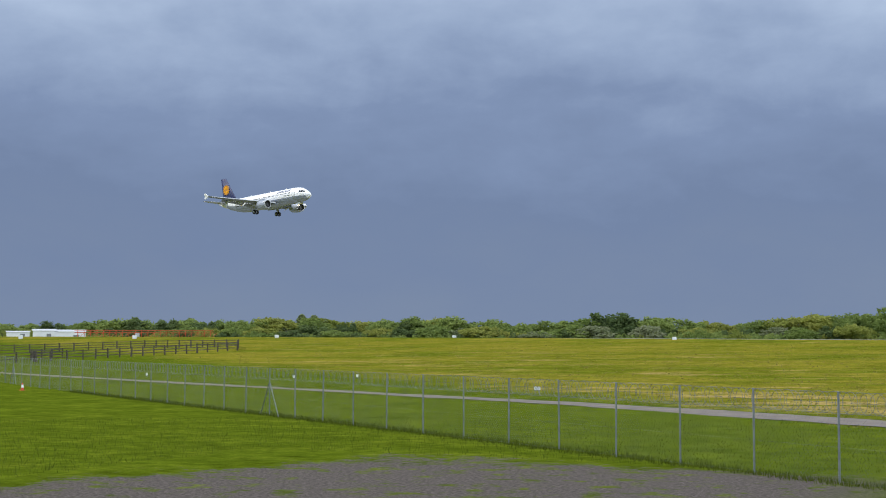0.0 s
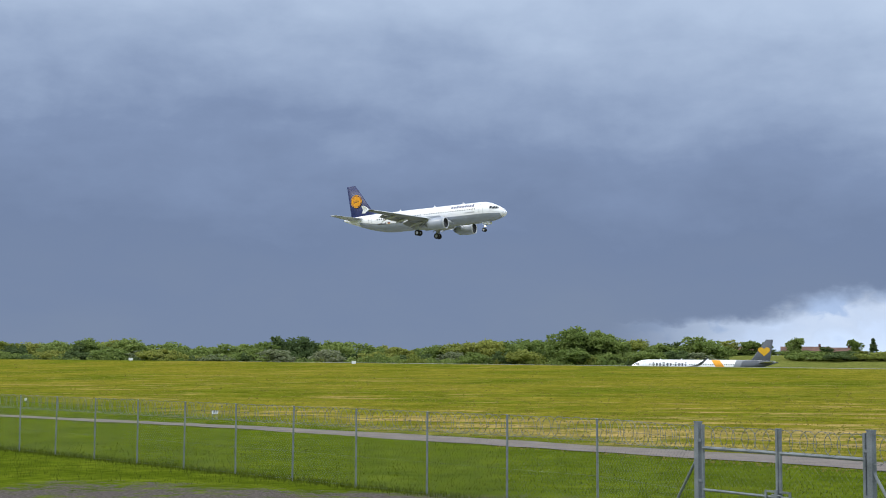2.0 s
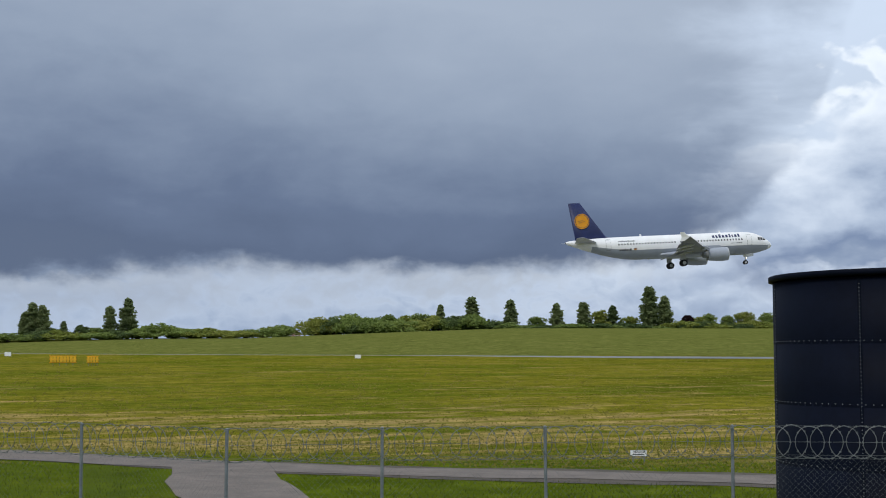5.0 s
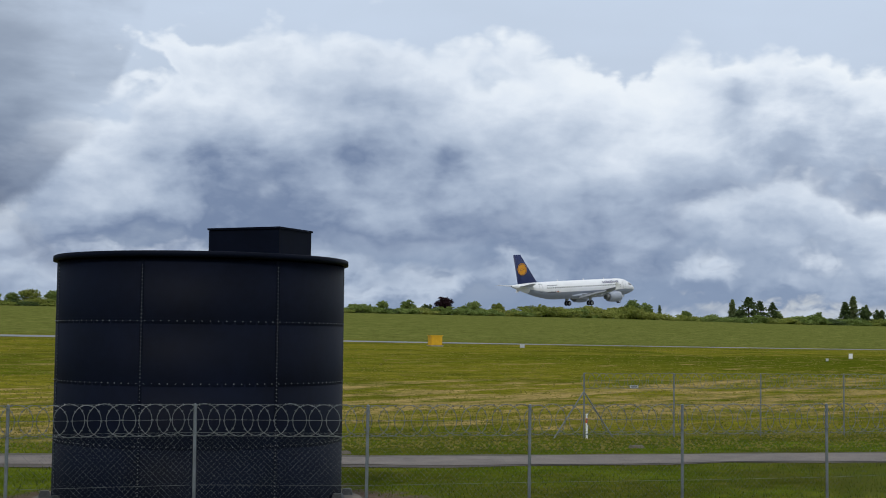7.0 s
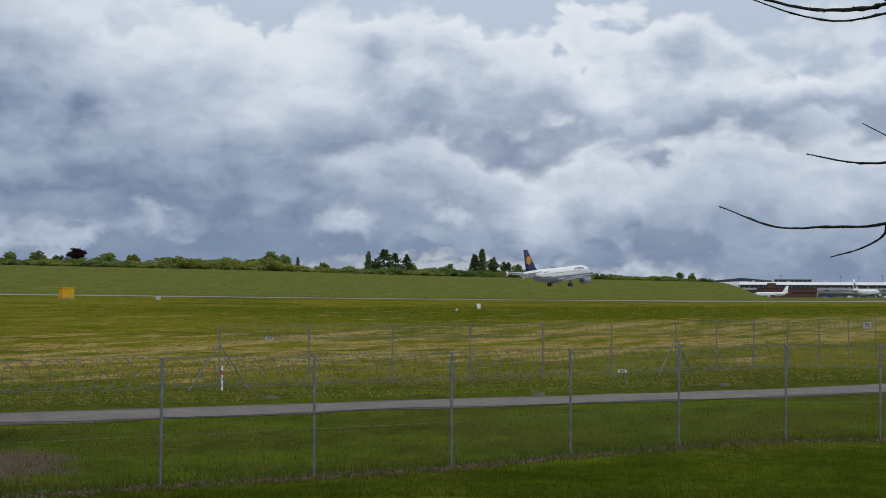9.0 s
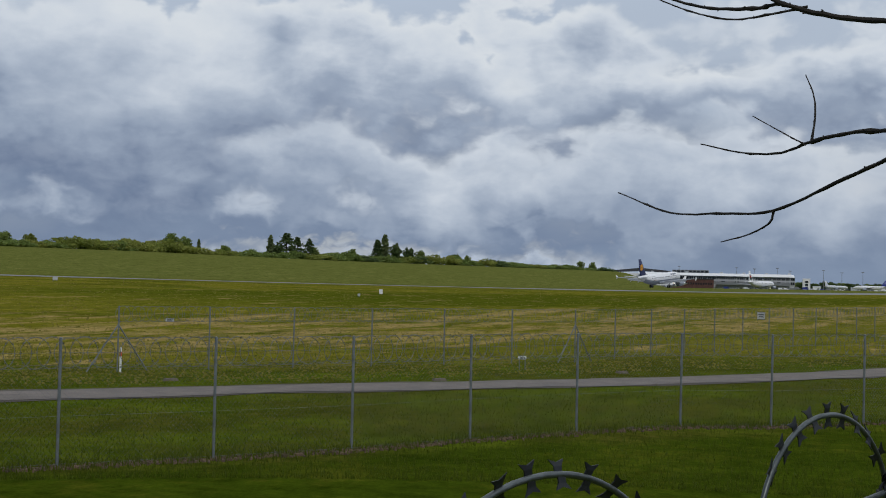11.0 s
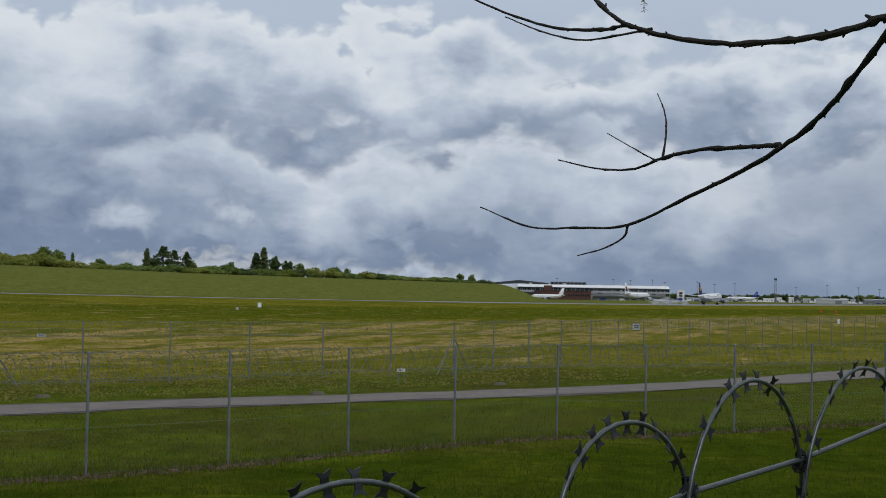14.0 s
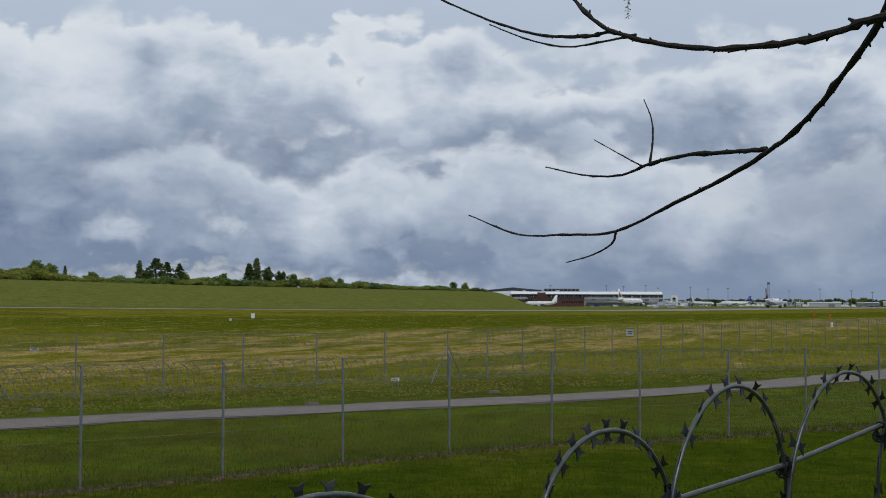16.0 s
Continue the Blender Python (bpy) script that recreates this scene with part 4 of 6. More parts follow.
    for s in (-1, 1):
        for k, (xa, xb, za, zb) in enumerate(((16.35, 15.75, 4.12, 4.55), (15.68, 15.2, 4.14, 4.66), (15.12, 14.7, 4.2, 4.66))):
            g = Geo()
            for i in range(3):
                for j in range(3):
                    xx, zz = xa + (xb - xa) * i / 2, za + (zb - za) * j / 2 + (.05 * i if j == 2 else 0)
                    g.v.append((xx, s * (side_y(xx, zz, st) + .014), zz))
            g.f = [(i * 3 + j, (i + 1) * 3 + j, (i + 1) * 3 + j + 1, i * 3 + j + 1) for i in range(2) for j in range(2)]
            part("cockpit_window", g, GLASS, pl)
    g = Geo()
    for xx in (8.5, 2.0, -6.0):
        g.rings([[(xx, -.02, 5.8), (xx, .02, 5.8), (xx - .5, .02, 5.8), (xx - .5, -.02, 5.8)], [(xx - .25, -.01, 6.2), (xx - .25, .01, 6.2), (xx - .45, .01, 6.2), (xx - .45, -.01, 6.2)]])
    part("aerials", g, WHITE, pl)
    return pl


def lamp_mat(name, col, strength):
    m, nt, b = base_mat(name, 0.3)
    b.inputs["Base Color"].default_value = (*col, 1)
    b.inputs["Emission Color"].default_value = (*col, 1)
    b.inputs["Emission Strength"].default_value = strength
    return m


LAMP = lamp_mat("landing_light", (1.0, 0.86, 0.6), 3.5)


def word_bars(plane, mat, x, z, widths, h, st, sides=(-1, 1), gap=.12, label="row of bars in place of lettering"):
    """A word on the body's side, drawn as plain bars."""
    for s in sides:
        g = Geo()
        q = x
        for k, w in enumerate(widths):
            hh = h if k == 0 else h * (.78 if k % 3 else 1.0)
            v = []
            for xx in (q, q - w):
                for zz in (z, z + hh * .5, z + hh):
                    v.append((xx, s * (side_y(xx, zz, st) + .015), zz))
            g.add(v, [(0, 1, 4, 3), (1, 2, 5, 4)])
            q -= w + gap
        part("lettering", g, mat, plane, label)


def disc(parent, name, x, z, y, r0, r1, mat, label="", n=32):
    for s in (-1, 1):
        g = Geo()
        for k in range(n):
            a = 2 * math.pi * k / n
            g.v += [(x + r1 * math.cos(a), s * y, z + r1 * math.sin(a)), (x + r0 * math.cos(a), s * y, z + r0 * math.sin(a))]
        g.f = [(2 * k, 2 * ((k + 1) % n), 2 * ((k + 1) % n) + 1, 2 * k + 1) for k in range(n)]
        part(name, g, mat, parent, label)


def build_lander():
    pl = airliner("landing_airliner", "white twin-jet airliner with a navy tail fin and lowered landing gear", NARROW, NAVY)
    disc(pl, "fin_disc", -16.75, 8.9, .19, .001, 1.22, AMBER, "amber disc on the fin")
    disc(pl, "fin_ring", -16.75, 8.9, .195, 1.22, 1.34, AMBER, "thin amber ring")
    disc(pl, "fin_ring_gap", -16.75, 8.9, .2, 1.12, 1.2, NAVY, "thin navy ring")
    for s in (-1, 1):
        g = Geo()
        for xa, za, xb, zb, w in ((-15.95, 9.0, -16.6, 8.75, .09), (-16.6, 8.75, -17.5, 8.95, .07), (-16.5, 8.78, -17.3, 8.6, .12), (-16.2, 8.93, -17.0, 9.05, .06)):
            g.add([(xa, s * .205, za), (xb, s * .205, zb - w / 2), (xb, s * .205, zb + w / 2)], [(0, 1, 2)])
        part("fin_emblem", g, NAVY, pl, "navy bird-like strokes")
    word_bars(pl, NAVY, 11.3, 4.86, (.32, .4, .26, .3, .42, .4, .4, .36, .4), .62, NARROW, (-1,), .22)
    word_bars(pl, NAVY, 11.3, 4.86, (.4, .36, .4, .4, .42, .3, .26, .4, .32), .62, NARROW, (1,), .22)
    word_bars(pl, MIDGREY, -7.9, 4.85, (.26,) * 9, .26, NARROW, gap=.07)
    word_bars(pl, DARK, -8.6, 3.3, (.3, .12, .3, .3, .3, .3), .34, NARROW, gap=.1)
    for z, m in ((3.62, DARK), (3.51, REDPAINT), (3.40, YELLOW)):
        decal(pl, "flag_stripe", m, -7.7, -8.2, z - .055, z + .055, NARROW, n=1)
    word_bars(pl, MIDGREY, 13.9 - 2.3, 3.75, (1.1, .9), .12, NARROW)
    return pl


LANDER = build_lander()


# ---------------------------------------------------------------- trees
def leaves(g, rng, c, rad, count, size):
    """A clump of small leaf patches round c."""
    for _ in range(count):
        d = Vector((rng.gauss(0, 1), rng.gauss(0, 1), rng.gauss(0, .8)))
        d = d.normalized() * rad * rng.uniform(.35, 1.0) if d.length > 0 else d
        p = Vector(c) + d
        u = Vector((rng.gauss(0, 1), rng.gauss(0, 1), rng.gauss(0, .6))).normalized()
        w = u.orthogonal().normalized()
        w.rotate(Matrix.Rotation(rng.uniform(0, 6.28), 3, u))
        q = u.cross(w)
        s = size * rng.uniform(.6, 1.3)
        g.add([p - w * s, p + q * s * .55, p + w * s, p - q * s * .55], [(0, 1, 2, 3)])


def crown(kind, seed, H=10.0):
    rng = random.Random(seed)
    g = Geo()
    if kind == "round":
        lobes = [(rng.uniform(-2.4, 2.4), rng.uniform(-2.4, 2.4), H * rng.uniform(.38, .78), rng.uniform(1.4, 2.3)) for _ in range(11)]
        lobes += [(0, 0, H * .8, 1.9), (rng.uniform(-1, 1), 0, H * .6, 2.4), (rng.uniform(-3, 3), 0, H * .3, 1.8), (rng.uniform(-3, 3), 1, H * .25, 1.7)]
        lobes += [(rng.uniform(-3, 3), rng.uniform(-3, 3), H * rng.uniform(.12, .3), rng.uniform(1.3, 1.9)) for _ in range(6)]
        for x, y, z, r in lobes:
            for _ in range(9):
                d = Vector((rng.gauss(0, 1), rng.gauss(0, 1), rng.gauss(0, 1))).normalized() * r * rng.uniform(.6, 1.0)
                leaves(g, rng, (x + d.x, y + d.y, z + d.z * .85), .85, 26, .36)
    elif kind == "poplar":
        for k in range(190):
            z = H * (.08 + .90 * k / 189)
            k *= 119 / 189
            r = 1.30 * min(1, .55 + 2 * k / 119) * (1 - k / 119) ** .48 * rng.uniform(.8, 1.15) + .12
            a = rng.uniform(0, 6.28)
            q = r * 1.15 * rng.uniform(.2, 1.05)
            leaves(g, rng, (q * math.cos(a), q * math.sin(a), z), .5, 16, .34)
    elif kind == "conifer":
        for k in range(110):
            f = k / 109
            z = H * (.06 + .93 * f)
            r = 2.0 * (1 - f) ** .85 + .08
            a = rng.uniform(0, 6.28)
            q = r * rng.uniform(.35, 1.05)
            leaves(g, rng, (q * math.cos(a), q * math.sin(a), z - q * .18), .55, 18, .36)
    elif kind == "cedar":
        for k in range(13):
            z = H * (.28 + .70 * k / 12) + rng.uniform(-.3, .3)
            r = (2.9 * (1 - (k / 12) ** 1.6) + .5) * rng.uniform(.7, 1.1)
            for _ in range(9):
                a = rng.uniform(0, 6.28)
                q = r * rng.uniform(.3, 1)
                leaves(g, rng, (q * math.cos(a), q * math.sin(a), z + rng.uniform(-.25, .15)), .6, 10, .38)
    elif kind == "bush":
        for k in range(34):
            a, q = rng.uniform(0, 6.28), 3.4 * math.sqrt(rng.random())
            z = H * .30 * (1 - (q / 4.4) ** 2) * rng.uniform(.4, 1.15)
            leaves(g, rng, (q * math.cos(a), q * math.sin(a) * .6, z), .95, 40, .30)
    return g


def trunk(kind, seed, H=10.0):
    rng = random.Random(seed + 50)
    g = Geo()
    top = {"round": .62, "poplar": .9, "conifer": .92, "cedar": .93, "bush": .2}[kind]
    lean = rng.uniform(-.3, .3)
    g.tube([(0, 0, -.6), (0, 0, .5), (lean * .5, 0, H * top * .5), (lean, 0, H * top)], [.34, .26, .18, .05], 7)
    for k in range(5 if kind != "bush" else 3):
        a = k * 2.4 + rng.uniform(0, 1)
        z = H * top * (.35 + .12 * k)
        L = {"round": 2.4, "poplar": .8, "conifer": 1.0, "cedar": 2.4, "bush": 2.0}[kind]
        g.tube([(lean * z / H, 0, z), (L * .5 * math.cos(a), L * .5 * math.sin(a), z + L * .3), (L * math.cos(a), L * math.sin(a), z + L * .7)], [.11, .07, .03], 5)
    return g


CROWNS, TRUNKS = {}, {}


def tree(kind, leaf, seed, b, r, height, width, label, group, sink=0.0):
    key = (kind, leaf, seed % 3)
    if key not in CROWNS:
        CROWNS[key] = crown(kind, seed % 3 + 11 * leaf).mesh("crown", LEAF[leaf])
        TRUNKS.setdefault(kind, trunk(kind, 3).mesh("trunk", TRUNK))
    x, y = polar(b, r)
    z = ground_xy(x, y) - sink
    t = thing("tree" if kind != "bush" else "shrub", label, "tree" if kind != "bush" else "shrub", group=group)
    t.matrix_basis = pose(x, y, z, 0, 0, seed * 67 % 360) @ Matrix.Diagonal((width, width, height / 10.0, 1))
    part("trunk", TRUNKS[kind], TRUNK, t)
    part("crown", CROWNS[key], LEAF[leaf], t)


LABELS = {("round", 0): "full green broadleaf tree on the airfield edge", ("round", 1): "dark green broadleaf tree on the airfield edge", ("round", 2): "fresh yellow-green broadleaf tree on the airfield edge",
          ("round", 3): "dark purple-leaved tree behind the grass bank", ("poplar", 4): "tall narrow poplar above the hedge", ("conifer", 1): "dark pointed conifer beside the hedge",
          ("cedar", 1): "dark layered pine tree on the skyline", ("bush", 0): "low green hedge shrub", ("bush", 2): "low yellow-green hedge shrub", ("bush", 1): "low dark hedge shrub", ("round", 5): "green hawthorn with white blossom", ("bush", 5): "hawthorn shrub with white blossom"}


def plant(kind, leaf, b, e, width=1.0, r=None, group="", seed=None):
    """A tree at bearing b whose top stands e thousandths above eye level."""
    if r is None:
        r = (560 if b < 4.2 else 508) / math.cos(radians(b - 17.07))
    elif -1.5 < b < 1.5:
        r = 580
    elif b < 1.5:
        r = max(r, (r - 178) / math.cos(radians(b - 17.07)))
    if b > 50 and r < 1500:
        e += .9
    x, y = polar(b, r)
    h = 3.65 + e * r / 1000 - ground_xy(x, y)
    if kind == "bush":
        h = h / .36
    tree(kind, leaf, int(abs(b) * 13) if seed is None else seed, b, r, max(h, 2.0), width * max(h, 6) / 10 * (1.28 if kind == "round" else 1.14 if kind == "poplar" else 1.0) if kind != "bush" else width, LABELS[(kind, leaf)], group)


def build_trees():
    rng = random.Random(5)
    top = ([-48, -44, -42.7, -40, -38.1, -34.3, -31.5, -29.2, -25.5, -23.2, -21, -19.3, -17.4, -14.0, -12, -10.7, -9, -7.0, -5.5, -4.0, -2.3, 0, 2],
           [14, 13, 14.0, 16, 19.2, 17.6, 18.5, 17.9, 20.2, 16.1, 17, 23.0, 22.2, 15.4, 20, 23.1, 22, 25, 24, 21.4, 24, 21, 18])
    b = -47.5
    while b < 1.0:
        e = float(np.interp(b, *top)) * rng.uniform(.92, 1.07)
        plant("round", rng.choice((0, 0, 0, 1, 2)), b, e, rng.uniform(1.1, 1.5), (470 if -9 > b > -33.5 else 500 if b > -9 else 560) + rng.uniform(-12, 12), "woodland trees")
        b += rng.uniform(.6, .9)
    b = -47.5
    while b < .5:
        e = float(np.interp(b, *top)) * rng.uniform(.55, .75)
        plant("round", rng.choice((0, 1, 2, 0, 5)), b, e, rng.uniform(1.3, 1.9), (445 if -9 > b > -33.5 else 482 if b > -9 else 530) + rng.uniform(-8, 8), "woodland trees")
        b += rng.uniform(.8, 1.2)
    b = -47.5
    while b < .5:
        plant("bush", rng.choice((0, 1, 2, 0, 0)), b, rng.uniform(6.5, 9.5), rng.uniform(1.6, 2.2), 440 if -9 > b > -33.5 else 474 if b > -9 else 520, "woodland shrubs")
        b += .7
    plant("round", 1, -19.3, 25.5, 1.2, 480)
    plant("round", 0, -7.2, 32.0, 1.0, 490)
    plant("round", 0, -6.3, 29.0, 1.0, 490)
    for bb, ee in ((-31.7, 20.8), (-31.2, 20.2)):
        plant("poplar", 4, bb, ee, 1.4, 700)
    # skyline above the grass bank
    for bb, ee, w in ((8.6, 36.9, 1.5), (9.0, 35.3, 1.4), (9.8, 24.5, 1.5), (11.6, 35.0, 1.3), (12.3, 40.6, 1.3), (25.0, 37.1, 1.1), (26.3, 42.4, 1.5), (27.9, 40.4, 1.4), (29.8, 37.8, 1.5), (30.9, 38.6, 1.6), (33.6, 49.0, 1.4), (34.2, 42.4, 1.4), (65.8, 28.5, .9), (70.5, 30.7, 1.0), (62.9, 24.2, .8), (71.0, 25, .8), (8.3, 30, 1.3)):
        plant("poplar", 4, bb, ee, w, group="tall poplars")
    for bb, ee, lf, w in ((1.5, 24.7, 0, 1.0), (3.8, 23.4, 0, .9), (2.7, 18, 1, 1.0), (5.6, 18, 1, .9), (6.8, 19, 0, 1.0), (10.5, 23.3, 1, 1.2), (9.4, 20, 0, 1.2), (11.2, 21, 0, 1.3), (18.1, 22.0, 2, 1.5), (20.0, 24.5, 1, 1.2), (20.6, 25, 1, 1.2), (21.3, 28.5, 1, 1.1), (22.0, 29, 0, 1.1), (22.9, 30.6, 0, 1.1), (23.6, 30, 2, 1.1), (24.1, 31.8, 0, 1.1), (24.8, 30.5, 0, 1.1),
                          (25.7, 29.8, 5, 1.1), (28.9, 28.9, 0, 1.2), (31.6, 33.7, 2, 1.0), (32.8, 28.7, 2, 1.2), (35.1, 29.3, 3, 1.1), (35.6, 28, 2, 1.2), (36.0, 30.5, 0, 1.1), (36.7, 29, 0, 1.1), (37.4, 31.5, 2, 1.1), (38.3, 31.0, 0, 1.1), (39.4, 29, 0, 1.1), (41, 28, 1, 1.2), (43, 29, 0, 1.2), (45, 28, 0, 1.2), (47, 27, 0, 1.2), (49, 26.5, 1, 1.1), (50.4, 24, 0, 1.1),
                          (51.5, 26.2, 0, 1.0), (52.6, 27.1, 0, 1.0), (54.0, 29.3, 3, 1.1), (53.3, 24.3, 1, .9), (54.8, 23.5, 0, 1.0), (55.3, 27.0, 0, .9), (56.3, 25.5, 2, .9), (61.8, 28.7, 0, .85), (62.3, 26.5, 0, .8), (64.0, 21.3, 0, .8), (66.1, 23, 1, .8), (67.6, 21, 0, .8), (69.2, 20.5, 0, .7), (70.9, 24.2, 1, .8), (71.5, 22.6, 1, .8), (72.0, 20.5, 0, .7), (73.5, 18.9, 0, .7), (73.9, 17.5, 0, .6), (78.6, 15.5, 0, .7), (79.1, 14.8, 0, .6)):
        plant("round", lf, bb, ee, w, group="skyline trees")
    for bb, ee, kind, w in ((4.5, 23.1, "conifer", 1.4), (32.1, 35.7, "conifer", 2.0), (27.0, 26.5, "conifer", 1.2), (27.4, 25.5, "conifer", 1.2), (66.45, 29.4, "cedar", 1.5), (66.9, 27.0, "cedar", 1.3), (67.4, 25.8, "cedar", 1.2), (70.2, 26.5, "conifer", 1.7), (51.0, 23, "conifer", 1.0)):
        plant(kind, 1, bb, ee, w, group="dark conifers")
    hedge = ([1, 5, 8, 10.5, 12.7, 14.5, 16.4, 16.9, 18.6, 20.6, 26, 27.6, 31.5, 35, 40, 50.8, 56.8, 57.2, 61.4, 62.8, 65.2, 68, 72.6, 75.6, 77.6, 80], [15, 16, 17, 19, 21, 22.5, 20, 19.5, 24, 29, 30, 25, 23, 24.5, 25, 22, 22, 23.8, 22.6, 18.9, 17.6, 17.5, 17.0, 14.4, 12.8, 11])
    b = 1.2
    while b < 79.6:
        if not 18.6 < b < 19.2:
            e = float(np.interp(b, *hedge)) * rng.uniform(.9, 1.06)
            lf = 2 if 57.0 < b < 62.5 and rng.random() < .8 else rng.choice((0, 0, 1, 2, 0))
            tall = 12.2 < b < 16.6 or 57 < b < 62.8 or 18.9 < b < 27.2 or 35 < b < 52
            if tall or rng.random() < .6:
                e = e if tall else e * .97
                plant("round", lf, b, e, rng.uniform(1.3, 1.8), None, "hedge trees")
            plant("bush", lf, b + .1, e * rng.uniform(.95, 1.0), rng.uniform(2.3, 3.0) * (1 + max(0, b - 50) * .012), 497 / math.cos(radians(b - 17.07)), "hedge shrubs")
        b += .62 * math.cos(radians(b - 17.07)) ** .6 + .1
    b = 86.0
    while b < 97.5:
        plant("round", rng.choice((0, 1, 1)), b, rng.uniform(3.6, 5.4) + .5 * (b > 88), 1.6, 2050 + rng.uniform(-60, 60), "far trees")
        b += rng.uniform(.18, .5)


build_trees()


def house(b, r, w, d, e, roof, label, turn=0.0):
    x, y = polar(b, r)
    gz = ground_xy(x, y)
    h = 3.65 + e * r / 1000 - gz - roof
    hs = thing("house", label, "house", (x, y, gz), -b + turn)
    part("wall", Geo().box((0, 0, h / 2), (w, d, h)), BRICK, hs)
    rf = Geo()
    rf.rings([[(-w / 2 - .4, -d / 2 - .4, h), (-w / 2 - .4, d / 2 + .4, h), (-w / 2 - .4, 0, h + roof)], [(w / 2 + .4, -d / 2 - .4, h), (w / 2 + .4, d / 2 + .4, h), (w / 2 + .4, 0, h + roof)]])
    rf = part("roof", rf, ROOF, hs, "brown tiled roof")
    part("chimney", Geo().box((w * .3, 0, h + roof + .3), (.9, .7, 1.6)), BRICK, rf)
    for k in range(max(2, int(w / 5))):
        xx = -w / 2 + w * (k + .5) / max(2, int(w / 5))
        wn = part("window", Geo().box((xx, -d / 2 - .02, h * .55), (1.5, .06, 1.2)), GLASS, hs)
        part("frame", Geo().box((xx, -d / 2 - .04, h * .55 + .65), (1.7, .08, .1)).box((xx, -d / 2 - .04, h * .55 - .65), (1.7, .12, .1)), WHITE, wn)


house(1.9, 590, 19, 9, 17.6, 2.2, "brown-roofed brick house behind the bank")
house(3.2, 590, 13, 9, 17.0, 2.2, "brown-roofed brick house behind the bank", 10)
house(-.3, 590, 9, 9, 17.5, 2.4, "brown-roofed brick house behind the trees")
house(18.95, 560, 5, 9, 17.0, 1.6, "brown-roofed house glimpsed between trees")
house(56.75, 680, 7, 8, 19.5, 2.0, "red-roofed house glimpsed between trees")


# ---------------------------------------------------------------- parked airliners
def stretched(st, k):
    return [(x if x > -5 else x - k, zc, rw, rh) for x, zc, rw, rh in st]


def build_taxiing():
    st = stretched(NARROW, 6.9)
    pl = airliner("taxiing_airliner", "white long airliner with a dark grey tail, behind the grass crest", st, SLATE, stretch=6.9, windows=(11.6, -17.5, .533), belly=False, wingtips=False, flaps=False)
    decal(pl, "rear_panel", SLATE, -15.5, -26.4, 3.0, 6.2, st, "dark grey rear body", n=14, lift=.02, slant=-1.5)
    decal(pl, "rear_band", MIDGREY, -13.4, -15.6, 2.6, 5.85, st, "pale grey band", n=8, lift=.016, slant=-1.5)
    decal(pl, "orange_band", AMBER, -9.6, -12.2, 2.3, 5.85, st, "orange diagonal band", n=8, lift=.024, slant=2.4)
    word_bars(pl, SLATE, 10.6, 3.9, (.55, .5, .5, .8, .5, .42), 1.2, st, gap=.5)
    word_bars(pl, SLATE, 3.8, 3.9, (.55, .5, .5, .5), 1.2, st, gap=.5)
    for s in (-1, 1):
        g = Geo()
        n = 20
        pts = []
        for k in range(n):
            a = 2 * math.pi * k / n
            pts.append((-23.2 + 1.75 * math.sin(a) ** 3 * 1.05, s * .24, 8.6 + 1.6 * (.8125 * math.cos(a) - .3125 * math.cos(2 * a) - .125 * math.cos(3 * a) - .0625 * math.cos(4 * a))))
        g.add(pts, [tuple(range(n))])
        part("fin_heart", g, YELLOW, pl, "yellow heart shape on the fin")
        part("sharklet", Geo().rings([[(-3.0, s * 16.9, 4.1), (-4.3, s * 16.9, 4.1), (-4.3, s * 17.05, 4.1), (-3.0, s * 17.05, 4.1)], [(-4.6, s * 17.5, 5.2), (-5.5, s * 17.5, 5.2), (-5.5, s * 17.6, 5.2), (-4.6, s * 17.6, 5.2)], [(-6.0, s * 17.8, 6.4), (-6.5, s * 17.8, 6.4), (-6.5, s * 17.85, 6.4), (-6.0, s * 17.85, 6.4)]]), SLATE, pl, "dark wingtip")
    x, y = polar(-2.75, 437)
    pl.matrix_basis = pose(x, y, 1.3, 0, 0, 180 + 1.5)


SLATE = paint("slate_paint", (0.085, 0.095, 0.11), 0.4, vary=0.1)
build_taxiing()


def parked(label, b, r, rz, k, fin):
    pl = airliner("parked_airliner", label, NARROW, fin, flaps=False, belly=False, wingtips=False)
    x, y = polar(b, r)
    pl.matrix_basis = pose(x, y, ground_xy(x, y) + .02, 0, 0, rz) @ Matrix.Diagonal((k, k, k, 1))
    return pl


parked("small white airliner with a pale tail crossing the apron", 82.2, 1120, 128, .84, WHITE)
big = parked("large white airliner parked tail-on at the terminal", 85.9, 1400, -22, 1.5, WHITE)
for k, (z0, z1, m) in enumerate(((6.6, 8.0, DARK), (8.0, 9.2, REDPAINT), (9.4, 10.2, LIGHTGREY))):
    for s in (-1, 1):
        part("fin_stripe", Geo().add([(-14.4 - k * 1.0, s * .23, z0), (-17.6 - k * .2, s * .23, z0), (-17.9 - k * .2, s * .23, z1), (-15.2 - k * 1.1, s * .23, z1)], [(0, 1, 2, 3)]), m, big, "coloured stripe on the fin")
parked("white airliner parked beyond the apron", 88.8, 1480, 232, .8, WHITE)
parked("white airliner with a blue tail parked on the apron", 90.05, 1380, 93, .85, BLUE)


